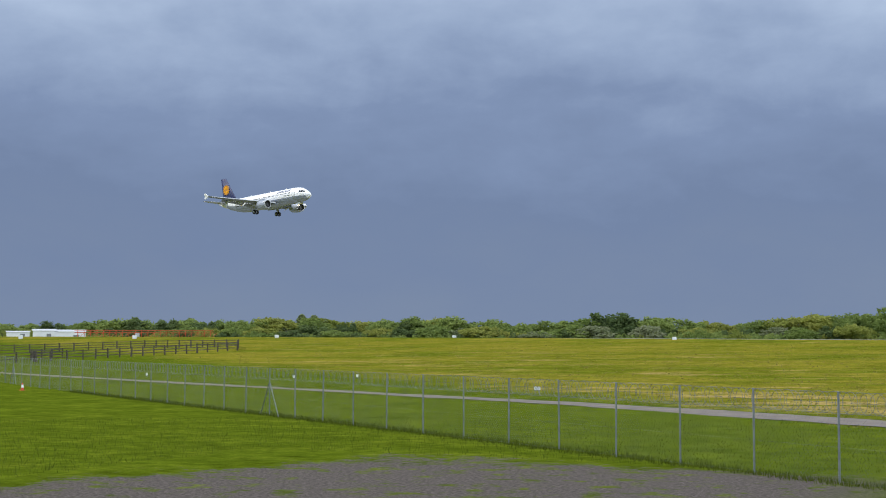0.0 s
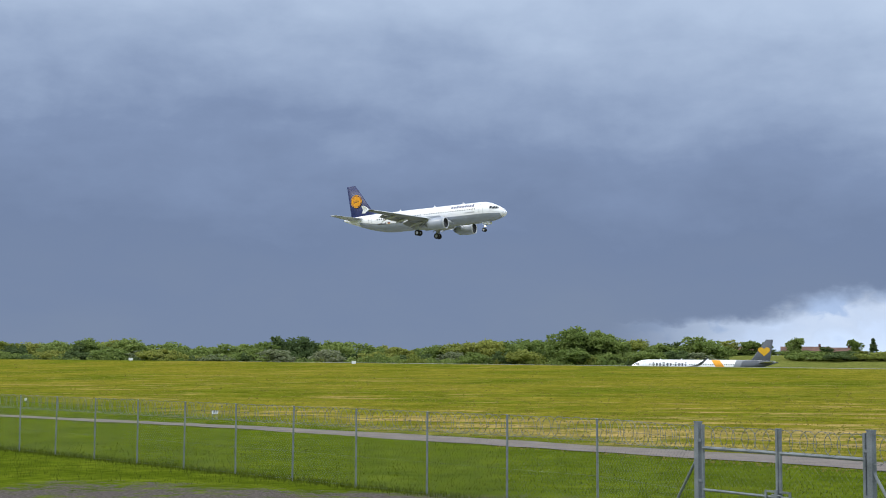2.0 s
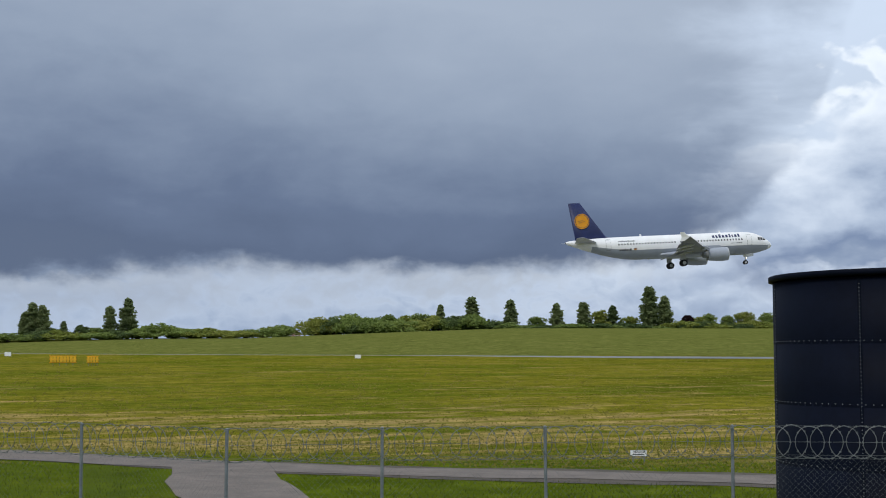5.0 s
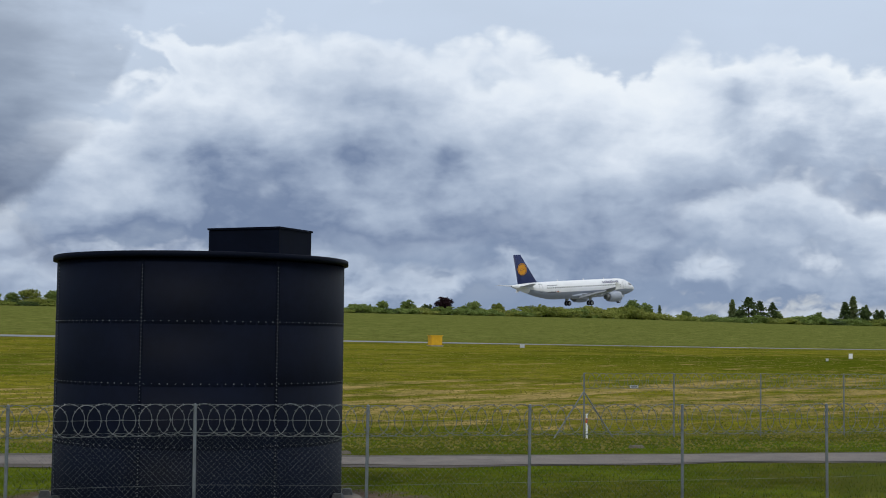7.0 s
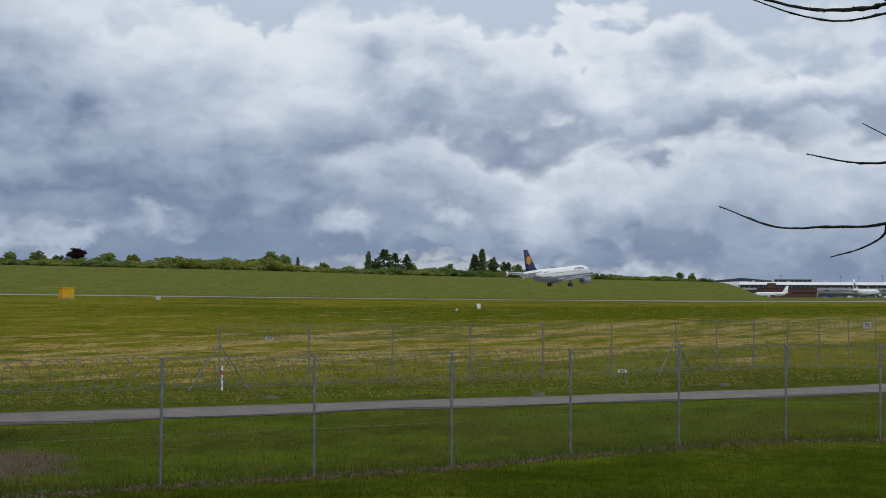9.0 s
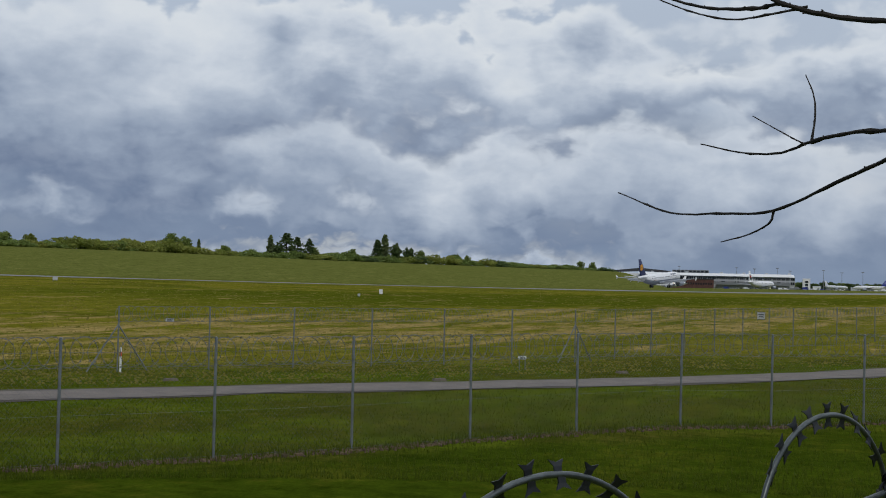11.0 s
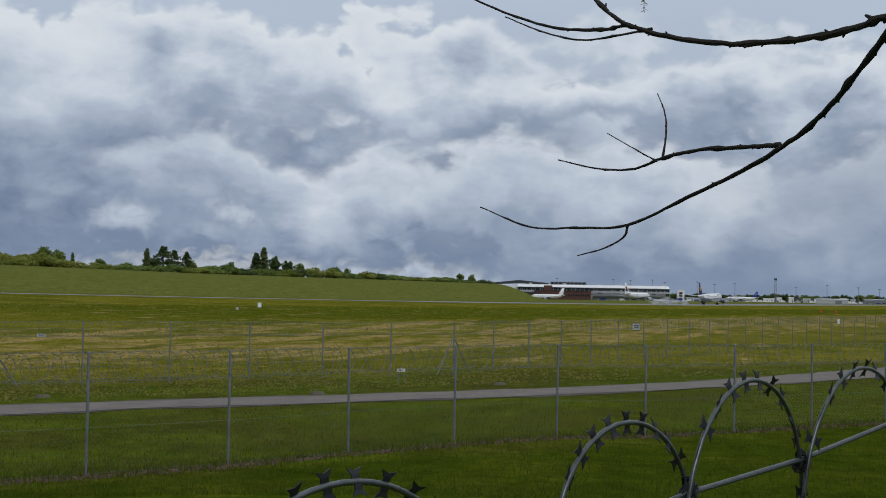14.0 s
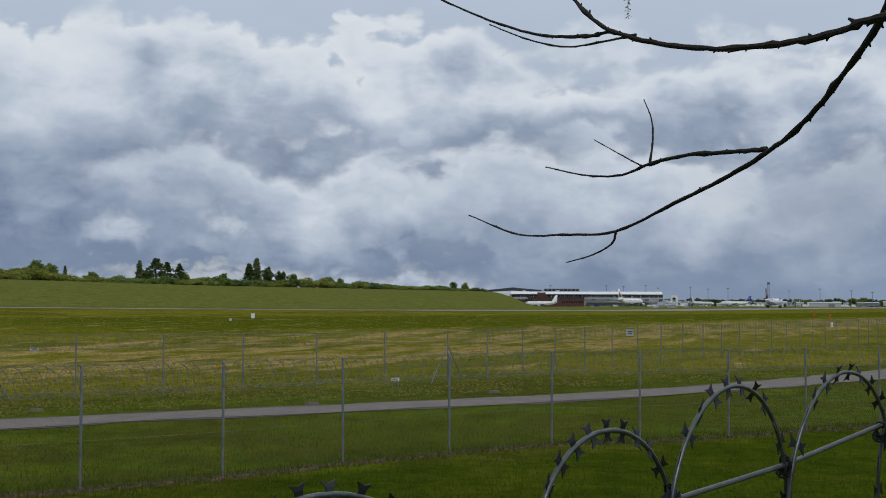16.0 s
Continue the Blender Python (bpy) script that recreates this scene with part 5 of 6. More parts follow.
# ---------------------------------------------------------------- terminal and apron
def build_terminal():
    b0, r = 84.0, 1560.0
    x, y = polar(b0, r)
    z0 = ground_xy(x, y)
    tm = thing("terminal", "long white-roofed airport terminal with grey glazed walls and a brick wing", "building", (x, y, z0), -b0)
    px = lambda b: (b - b0) * r * math.pi / 180
    pz = lambda e: 3.65 + e * r / 1000 - z0
    # main hall
    xa, xb = px(81.0), px(87.2)
    part("wall", Geo().box(((xa + xb) / 2, 14, pz(7.4) / 2), (xb - xa, 26, pz(7.4))), LIGHTGREY, tm)
    rf = Geo().rings([[(xa - 1, -1, pz(7.3)), (xa - 1, 29, pz(7.3)), (xa - 1, 29, pz(9.1)), (xa - 1, 3, pz(9.1))], [(xb, -1, pz(7.3)), (xb, 29, pz(7.3)), (xb, 29, pz(9.3)), (xb - 6, 3, pz(9.3))]])
    part("roof", rf, WHITE, tm, "long white metal roof")
    n = 34
    for k in range(n):
        x0 = xa + (xb - xa) * (k + .5) / n
        for z, h, m in ((pz(5.9), 2.6, GLASS), (pz(2.9), 3.0, MIDGREY if k % 3 else GLASS)):
            wn = part("window", Geo().box((x0, .9, z), ((xb - xa) / n * .86, .3, h)), m, tm)
            part("mullion", Geo().box((x0, .7, z), (.25, .2, h)), LIGHTGREY, wn)
    for k in range(9):
        x0 = px(84.2) + (px(87) - px(84.2)) * k / 8
        part("column", Geo().box((x0, -2.2, pz(6) / 2), (.9, .9, pz(6))), LIGHTGREY, tm)
    part("walkway", Geo().box(((px(84.1) + px(87)) / 2, -3, pz(2.2)), (px(87) - px(84.1), 4, 2.6)), MIDGREY, tm, "raised grey walkway")
    # brick wing
    part("brick_wing", Geo().box(((px(81.7) + px(84)) / 2, -9, pz(4.6) / 2), (px(84) - px(81.7), 18, pz(4.6))), BRICK, tm, "dark red brick wing")
    part("brick_tower", Geo().box((px(82.25), -12, pz(8.4) / 2), (9, 10, pz(8.4))), BRICK, tm, "square brick tower")
    part("parapet", Geo().box(((px(81.7) + px(84)) / 2, -9, pz(4.8)), (px(84) - px(81.7) + 1, 19, .8)), DARK, tm)
    for k in range(14):
        x0 = px(82.6) + (px(83.9) - px(82.6)) * k / 13
        part("window", Geo().box((x0, -18.1, pz(1.6)), (1.6, .3, 2.2)), GLASS, tm)
    # low brown building and upper storeys
    part("low_block", Geo().box(((px(79.9) + px(81.9)) / 2, -20, pz(2.6) / 2), (px(81.9) - px(79.9), 12, pz(2.6))), ROOF, tm, "low brown block")
    part("low_roof", Geo().box(((px(79.9) + px(81.9)) / 2, -20, pz(3.0)), (px(81.9) - px(79.9) + 2, 14, 1.0)), DARK, tm)
    part("office", Geo().box(((px(82.3) + px(83.8)) / 2, 30, pz(11.4) / 2), (px(83.8) - px(82.3), 18, pz(11.4))), MIDGREY, tm, "grey office storey above the roof")
    for k in range(9):
        x0 = px(82.4) + (px(83.7) - px(82.4)) * k / 8
        part("window", Geo().box((x0, 20.8, pz(10.3)), (3.4, .3, 2.0)), GLASS, tm)
    part("upper_roof", Geo().rings([[(px(79.9), 24, pz(8.9)), (px(79.9), 50, pz(8.9)), (px(79.9), 50, pz(10.2)), (px(79.9), 24, pz(10.2))], [(px(81.0), 24, pz(10.0)), (px(81.0), 50, pz(10.0)), (px(81.0), 50, pz(12.2)), (px(81.0), 24, pz(12.2))], [(px(82.2), 24, pz(8.9)), (px(82.2), 50, pz(8.9)), (px(82.2), 50, pz(10.4)), (px(82.2), 24, pz(10.4))]]), DARK, tm, "dark curved roof")
    part("white_block", Geo().box((px(80.6), 16, pz(8) / 2), (px(81.2) - px(80.0), 22, pz(8))), WHITE, tm)
    part("stair_tower", Geo().box((px(87.65), 4, pz(6.8) / 2), (8, 8, pz(6.8))), WHITE, tm, "white stair tower")
    for k in range(3):
        part("window", Geo().box((px(87.65), -.1, pz(.4 + 2 * k)), (3.4, .3, 2.2)), GLASS, tm)
    for bb in (84.3, 85.2, 86.1, 87.0, 82.9, 81.5):
        part("roof_vent", Geo().box((px(bb), 14, pz(9.7)), (3, 3, 1.6)), LIGHTGREY, tm)


build_terminal()


def light_mast(b, r, e):
    x, y = polar(b, r)
    z = ground_xy(x, y)
    h = 3.65 + e * r / 1000 - z
    m = thing("light_mast", "tall grey floodlight mast on the apron", "mast", (x, y, z), -b, "apron light masts")
    part("pole", Geo().tube([(0, 0, -.3), (0, 0, h)], [.35, .18], 8), MIDGREY, m)
    part("lamp_head", Geo().box((0, 0, h + .3), (3.2, 1.0, .7)), MIDGREY, m)


for bb, ee in ((82.6, 13.5), (84.9, 13.2), (85.6, 12.6), (86.5, 13.4), (87.0, 11.6), (88.3, 12.4), (89.0, 11.0), (89.8, 11.6), (92.2, 9.8), (93.4, 11.2), (94.6, 10.0), (95.4, 9.0)):
    light_mast(bb, 1640, ee)


def build_radar():
    x, y = polar(91.4, 1250)
    z = ground_xy(x, y)
    h = 3.65 + 14.8 * 1.25 - z
    t = thing("lattice_tower", "grey steel lattice tower on the airfield", "tower", (x, y, z), -91.4)
    for sx in (-1, 1):
        for sy in (-1, 1):
            part("leg", Geo().tube([(sx * 1.0, sy * 1.0, -.3), (sx * .7, sy * .7, h)], .13, 6), MIDGREY, t)
    for k in range(9):
        z0, z1 = h * k / 9, h * (k + 1) / 9
        for sy in (-1, 1):
            part("cross_brace", Geo().tube([(-1 + .03 * k, sy, z0), (1 - .03 * k, sy, z1)], .08, 5).tube([(1 - .03 * k, sy, z0), (-1 + .03 * k, sy, z1)], .08, 5), MIDGREY, t)
    part("platform", Geo().box((0, 0, h), (3.4, 3.4, .3)).box((0, 0, h + .9), (2.4, 2.4, 1.2)), DARK, t)


build_radar()


def vehicle(b, r, kind, mat, label):
    x, y = polar(b, r)
    v = thing("van" if kind else "parked_car", label, "van" if kind else "car", (x, y, ground_xy(x, y)), -b + (b * 37 % 9 - 4), "vehicles by the apron")
    L, W, H = (6.0, 2.1, 2.6) if kind else (4.3, 1.8, 1.45)
    g = Geo().box((0, 0, .35 + (H * .5 - .35) / 2), (L, W, H * .5 - .1))
    g.box((L * -.04, 0, H * .72), (L * (.9 if kind else .62), W * .92, H * .5), None, .86)
    part("body", g, mat, v)
    part("glazing", Geo().box((L * (.3 if kind else -.04), 0, H * .74), (L * (.2 if kind else .52), W * .94, H * .26)), GLASS, v)
    for sx in (-1, 1):
        for sy in (-1, 1):
            part("wheel", Geo().lathe([(.05, -.1), (.32, -.1), (.34, 0), (.32, .1), (.05, .1)], 12, (sx * L * .32, sy * W * .45, .33), "y"), RUBBER, v)


def build_vehicles():
    rng = random.Random(9)
    b = 84.2
    while b < 97.0:
        rr = 1380 if b < 88 else 1650 + rng.uniform(-30, 30)
        m, nm = rng.choice(((WHITE, "white"), (WHITE, "white"), (LIGHTGREY, "silver"), (MIDGREY, "grey"), (BLUE, "blue"), (DARK, "dark")))
        big = rng.random() < .5
        vehicle(b, rr, big, m, f"{nm} {'service van' if big else 'car'} parked beside the apron")
        b += rng.uniform(.13, .28)


build_vehicles()


def shed(b, r, w, d, h, mat, label, z=None):
    x, y = polar(b, r)
    z = ground_xy(x, y) if z is None else z
    s = thing("shed", label, "shed", (x, y, z), -b)
    part("wall", Geo().box((0, 0, h * .42), (w, d, h * .84)), mat, s)
    part("roof", Geo().rings([[(-w / 2 - .3, -d / 2 - .3, h * .84), (-w / 2 - .3, d / 2 + .3, h * .84), (-w / 2 - .3, 0, h)], [(w / 2 + .3, -d / 2 - .3, h * .84), (w / 2 + .3, d / 2 + .3, h * .84), (w / 2 + .3, 0, h)]]), LIGHTGREY, s)
    part("door", Geo().box((w * .2, -d / 2 - .04, h * .3), (w * .2, .08, h * .6)), MIDGREY, s)


shed(-41.9, 540, 8.2, 9, 10.0 * .54 + 3.65 - ground_xy(*polar(-41.9, 540)), WHITE, "white metal shed beyond the runway end")
shed(-40.9, 540, 10.9, 9, 9.6 * .54 + 3.65 - ground_xy(*polar(-40.9, 540)), WHITE, "white metal shed beyond the runway end")
shed(-42.9, 540, 8.2, 9, 8.6 * .54 + 3.65 - ground_xy(*polar(-42.9, 540)), WHITE, "low white shed beyond the runway end")
shed(93.6, 1300, 28, 10, 4.6, LIGHTGREY, "low grey hut beside the runway")
_rng = random.Random(12)
for _k in range(19):
    _m, _n = _rng.choice(((WHITE, "white"), (LIGHTGREY, "pale grey"), (MIDGREY, "grey"), (WHITE, "white")))
    shed(88.1 + _k * .49 + _rng.uniform(-.12, .12), 1720 + _rng.uniform(-20, 20), _rng.uniform(6, 15), 9, _rng.uniform(4.0, 7.4), _m, f"low {_n} service building beyond the apron")


def build_gantry():
    x, y = polar(-38.0, 480)
    z = ground_xy(x, y)
    zt = 3.65 + .0092 * 480 - z
    g = thing("approach_light_gantry", "long orange-red approach light gantry on legs", "gantry", (x, y, z), 38.0 - 1)
    L = 46.0
    for zz in (zt, zt - .75):
        part("rail", Geo().box((0, -.6, zz), (L, .16, .18)).box((0, .6, zz), (L, .16, .18)), ORANGE, g)
    n = 22
    for k in range(n):
        xx = -L / 2 + L * (k + .5) / n
        part("leg", Geo().box((xx, -.6, zt / 2 - .2), (.14, .14, zt + .3)).box((xx, .6, zt / 2 - .2), (.14, .14, zt + .3)), ORANGE, g)
        part("cross_brace", Geo().tube([(xx, -.6, zt * .1), (xx + L / n, -.6, zt - .75)], .07, 5), ORANGE, g)
    part("cabinet", Geo().box((-2.4, -1.0, zt * .5), (1.4, .7, 1.6)), LIGHTGREY, g)


build_gantry()


# ---------------------------------------------------------------- timber paddock fence
def paddock(pts, label, gate=None):
    P = [polar(*p) for p in pts]
    f = thing("timber_fence", label, "fence", (P[0][0], P[0][1], 0), 0, "paddock fence")
    o = Vector((P[0][0], P[0][1], 0))
    posts = []
    for (xa, ya), (xb, yb) in zip(P, P[1:]):
        L = math.hypot(xb - xa, yb - ya)
        n = max(1, round(L / 2.6))
        for k in range(n):
            x, y = xa + (xb - xa) * k / n, ya + (yb - ya) * k / n
            posts.append(Vector((x, y, ground_xy(x, y))) - o)
    posts.append(Vector((*P[-1], ground_xy(*P[-1]))) - o)
    pm = Geo().box((0, 0, .62), (.2, .16, 1.6)).mesh("post", TIMBER)
    for k, p in enumerate(posts):
        part("post", pm, TIMBER, f, at=pose(p.x, p.y, p.z, 1.5 * math.sin(k * 5.1), 1.5 * math.cos(k * 2.3), k * 31))
    for k, (p, q) in enumerate(zip(posts, posts[1:])):
        for z in (.45, .85, 1.25):
            part("rail", Geo().tube([p + Vector((0, 0, z + .03 * math.sin(k * 3.1 + z))), q + Vector((0, 0, z))], .075, 4), TIMBER, f)


paddock([(-47, 186), (-43.6, 192), (-40.4, 200), (-37.2, 214), (-34.3, 229), (-34.25, 252), (-38, 262)], "weathered timber post-and-rail paddock fence on the grass")
paddock([(-38, 262), (-40.2, 256), (-43.6, 250), (-47, 246)], "weathered timber post-and-rail fence at the paddock's far side")
paddock([(-42.2, 194), (-42.4, 205), (-41.2, 212)], "short weathered timber rail beside the paddock entrance")


# ---------------------------------------------------------------- small things on the airfield
def marker(b, e, w, h, mat, label, name="marker_board", legs=True, rr=None):
    """A small board on the airfield, at the range where the ground lies e thousandths below the eye."""
    if rr is None:
        best = None
        for r in np.arange(30, 420, 1.0):
            x, y = polar(b, r)
            if sd_of(x, y)[1] > 212:
                break
            q = abs((ground_xy(x, y) - 3.65) / r * 1000 - e)
            if best is None or q < best[0]:
                best = (q, r)
        rr = best[1]
    x, y = polar(b, rr)
    m = thing(name, label, "sign", (x, y, ground_xy(x, y)), -b, "airfield marker boards")
    k = rr / 2450.0
    w, h = w * k, h * k
    part("board", Geo().box((0, 0, .12 + h / 2), (w, .06, h)).box((0, .035, .12 + h / 2), (w + .04, .02, h + .04)), mat, m)
    for s in (-1, 1):
        part("leg", Geo().tube([(s * w * .35, .03, -.1), (s * w * .35, .03, .2)], .025, 6), STEEL, m)
    return m, w, h


for bb, ee in ((-42.8, 2.9), (-38.4, 3.0), (-32.7, 3.6), (-25.4, 3.4), (-16.4, 2.6)):
    marker(bb, ee, 7, 6, WHITE, "small white marker board at the runway edge")
marker(7.7, -.4, 10, 7, WHITE, "small white marker board at the runway edge", rr=205)
marker(21.6, -3.2, 10, 6, WHITE, "small white marker board at the runway edge", rr=200)
marker(57.3, -6.6, 8, 6, LIGHTGREY, "small grey marker board in the field")
marker(70.4, -11.5, 6, 8, WHITE, "small white marker board in the field")
marker(69.5, -13.5, 4, 4, LIGHTGREY, "small grey marker board in the field")
marker(93.9, -15.5, 4, 8, WHITE, "small white marker post in the field")


def panel_sign(b, r, w, h, label):
    x, y = polar(b, r)
    s = thing("runway_sign", label, "sign", (x, y, ground_xy(x, y)), -b)
    n = 8 if w > 2.5 else 4
    for k in range(n):
        part("panel", Geo().box((-w / 2 + w * (k + .5) / n, 0, .35 + h / 2), (w / n * .8, .12, h * .9)), YELLOW, s)
    part("frame", Geo().box((0, .08, .35 + h * .5), (w + .1, .06, h * .2)).box((0, .08, .35 + h), (w + .1, .06, .08)).box((0, .08, .35), (w + .1, .06, .08)), AMBER, s)
    for k in range(4):
        part("leg", Geo().tube([(-w / 2 + w * (k + .5) / 4, .08, -.1), (-w / 2 + w * (k + .5) / 4, .08, .4)], .03, 6), STEEL, s)


panel_sign(9.8, 168, 3.0, .75, "long yellow slatted airfield sign on short legs")
panel_sign(10.95, 167, 1.3, .75, "short yellow slatted airfield sign on short legs")


def build_yellow_cabinet():
    x, y = polar(53.7, 230)
    c = thing("equipment_cabinet", "bright yellow equipment cabinet standing in the field", "cabinet", (x, y, ground_xy(x, y)), -53.7 + 22)
    c.matrix_basis = c.matrix_basis @ Matrix.Diagonal((1.6, 1.6, 1.5, 1))
    part("body", Geo().box((0, 0, .62), (1.2, 1.0, 1.05)), YELLOW, c)
    part("lid", Geo().box((0, 0, 1.18), (1.32, 1.12, .08)), YELLOW, c)
    part("plinth", Geo().box((0, 0, .03), (1.4, 1.2, .16)), CONCRETE, c)
    for s in (-1, 1):
        part("door", Geo().box((s * .29, -.515, .62), (.54, .03, .95)), YELLOW, c)
    part("vent", Geo().box((.62, 0, .8), (.03, .6, .3)), AMBER, c)


build_yellow_cabinet()


def build_notice(x, y, w, h, z, rz, label, words=None, on_fence=False):
    s = thing("warning_sign", label, "sign", (x, y, 0), rz)
    part("plate", Geo().box((0, 0, z), (w, .02, h)), LIGHTGREY if on_fence else WHITE, s)
    part("border", Geo().box((0, -.011, z + h * .47), (w, .006, h * .06)).box((0, -.011, z - h * .47), (w, .006, h * .06)), DARK, s)
    if words:
        cu = bpy.data.curves.new("lettering", "FONT")
        cu.body, cu.size, cu.align_x, cu.extrude = words, h * .42, "CENTER", .002
        cu.materials.append(DARK)
        t = new("lettering", cu)
        t.parent = s
        t.matrix_basis = pose(0, -.016, z + h * .02, 90, 0, 0)
        part("bar", Geo().box((0, -.013, z - h * .22), (w * .7, .006, h * .14)), DARK, s, "unreadable line of text as a bar")
    else:
        part("bar", Geo().box((0, -.013, z + h * .12), (w * .7, .006, h * .14)).box((0, -.013, z - h * .14), (w * .6, .006, h * .12)), DARK, s, "unreadable text as bars")
    if not on_fence:
        for q in (-1, 1):
            part("leg", Geo().tube([(q * w * .35, .02, -.1), (q * w * .35, .02, z + h * .4)], .02, 6), STEEL, s)


for b, r, w, h, z, words, lab in ((33.05, 48.2, .55, .22, .34, "DANGER", "low white warning sign at the track's edge"), (7.05, 58.3, .5, .2, .2, None, "low white sign at the track's edge"),
                                  (-22.0, 92, .4, .26, .75, None, "small white sign at the track's edge"), (76.4, 57.5, .34, .16, .5, None, "small white sign before the second fence")):
    x, y = polar(b, r)
    build_notice(x, y, w, h, z, -b, lab, words)
for b, k, w, h, z, lab in ((61.9, .7, .3, .12, 2.0, "small white plate on the second fence"), (86.0, 0, .46, .46, 1.95, "square grey notice on the second fence")):
    x, y = polar(b, 50.3 if b < 70 else 84.5)
    build_notice(x, y, w, h, z, -b, lab, None, True)


def cone(x, y, k=1.0):
    c = thing("traffic_cone", "orange and white traffic cone beside the fence", "cone", (x, y, ground_xy(x, y)), 0)
    part("base", Geo().box((0, 0, .02), (.42 * k, .42 * k, .04)), ORANGE, c)
    part("body", Geo().lathe([(.16 * k, .04), (.13 * k, .28 * k), (.05 * k, .72 * k), (.01, .74 * k)], 14), ORANGE, c, flat=False)
    part("sleeve", Geo().lathe([(.134 * k, .27 * k), (.083 * k, .56 * k)], 14), WHITE, c, "white reflective sleeve", flat=False)


cone(*polar(-42.7, 113), .8)


def marker_post():
    m = thing("marker_post", "white marker post with an orange band by the second fence", "post", (45.0, 26.0, 0), 0)
    for k in range(6):
        part("stripe", Geo().tube([(0, 0, -.1 + k * .17), (0, 0, .07 + k * .17)], .042, 8), ORANGE if k == 4 else WHITE, m)


marker_post()
for b, e, lab in ((-37.9, -23, "small white cone-shaped marker in the grass"), (-32.0, -25, "small white marker in the grass"), (-29.4, -24.5, "white bell-shaped marker in the grass")):
    marker(b, e, 3, 4, WHITE, lab)
marker(93.2, -5.5, 3, 5, ORANGE, "small orange marker board near the runway", rr=420)
marker(93.8, -5.5, 4, 4, ORANGE, "small orange marker board near the runway", rr=420)


def slab(x, y, w, d, rz, label):
    s = thing("stone_slab", label, "slab", (x, y, ground_xy(x, y)), rz)
    part("slab_body", Geo().box((0, 0, .04), (w, d, .10), None, .8), PLINTH, s)


for b, r in ((62.0, 48), (73.0, 50), (80.5, 57), (50, 44)):
    slab(*polar(b, r), .5, .3, -b + 20, "broken concrete slab at the track's edge")


# ---------------------------------------------------------------- grass tufts
def tufts():
    rng = random.Random(21)
    g = Geo()

    def blade(x, y, h, w):
        a = rng.uniform(0, 6.28)
        z = ground_xy(x, y)
        dx, dy = math.cos(a) * w, math.sin(a) * w
        lx, ly = rng.uniform(-.4, .4) * h, rng.uniform(-.4, .4) * h
        g.add([(x - dx, y - dy, z), (x + dx, y + dy, z), (x + lx, y + ly, z + h)], [(0, 1, 2)])
    lines = [west[:26], east[:18]]
    for ln in lines:
        for (xa, ya), (xb, yb) in zip(ln, ln[1:]):
            for _ in range(420):
                t = rng.random()
                o = rng.gauss(0, .28)
                nx, ny = -(yb - ya), xb - xa
                q = math.hypot(nx, ny)
                blade(xa + (xb - xa) * t + nx / q * o, ya + (yb - ya) * t + ny / q * o, rng.uniform(.06, .24), .012)
    for _ in range(120000):
        b = rng.uniform(-45, 98)
        r = 25 + 45 * rng.random() ** 1.6
        x, y = polar(b, r)
        if math.hypot(x - 21.7, y - 22.3) < 4.2 or (-27 < x < -4 and y < 41) or near_road(x, y):
            continue
        blade(x, y, rng.uniform(.04, .12) * (1.8 if rng.random() < .06 else 1), .011)
    tagged(part("grass_tufts", g, TUFT), "tufts of longer grass along the fence and verge", "grass", kind="stuff")


TRACK = ((-68, 95.5), (-45, 85), (-30, 78.3), (-18, 71.8), (-7, 64.8), (2, 58.8), (8, 53), (12.5, 46.5), (17, 41), (22, 36.8), (27, 32.2), (33.6, 24.5), (41.9, 17.2), (51.4, 8.2), (59, 2.2), (70, -4.5), (90, -15), (130, -30))
SPUR = ((13.5, 47), (11.6, 40), (10.6, 34), (10, 29))


def side_of_track(x, y):
    """Distance from the track's middle, above 0 on the airfield side."""
    best = 1e9
    for ln in (TRACK, SPUR):
        for (xa, ya), (xb, yb) in zip(ln, ln[1:]):
            ux, uy = xb - xa, yb - ya
            t = max(0.0, min(1.0, ((x - xa) * ux + (y - ya) * uy) / (ux * ux + uy * uy)))
            d = math.hypot(x - xa - ux * t, y - ya - uy * t)
            if d < abs(best):
                best = d if ux * (y - ya) - uy * (x - xa) > 0 else -d
    return best


def near_road(x, y):
    return abs(side_of_track(x, y)) < 2.3


def field_tufts():
    """Coarse mown clumps, green to straw, over the field between track and runway."""
    rng = random.Random(33)
    g = Geo()
    while len(g.f) < 42000:
        b = rng.uniform(-46, 99)
        r = 1 / rng.uniform(1 / 330, 1 / 46)
        x, y = polar(b, r)
        if sd_of(x, y)[1] > 210 or .624 * x + .781 * y < 43 or (r < 110 and near_road(x, y)):
            continue
        z = ground_xy(x, y)
        for _ in range(2):
            h, w = rng.uniform(.02, .055) * (1 + r / 300), rng.uniform(.02, .05) * (1 + r / 150)
            a = rng.uniform(-.8, .8) - radians(b)
            px, py = x + rng.uniform(-.3, .3), y + rng.uniform(-.3, .3)
            dx, dy = math.cos(a) * w, math.sin(a) * w
            g.add([(px - dx, py - dy, z - .02), (px + dx, py + dy, z - .02), (px + dx * .6, py + dy * .6, z + h), (px - dx * .7, py - dy * .7, z + h * .8)], [(0, 1, 2, 3)])
    tagged(part("field_grass", g, FIELDTUFT), "coarse mown grass clumps, green to straw-coloured", "grass", kind="stuff")


TUFT = leaf_mat("grass_blades", (0.055, 0.082, 0.005), (0.125, 0.155, 0.014))
FIELDTUFT = leaf_mat("field_clumps", (0.12, 0.135, 0.014), (0.32, 0.27, 0.07))
tufts()
field_tufts()


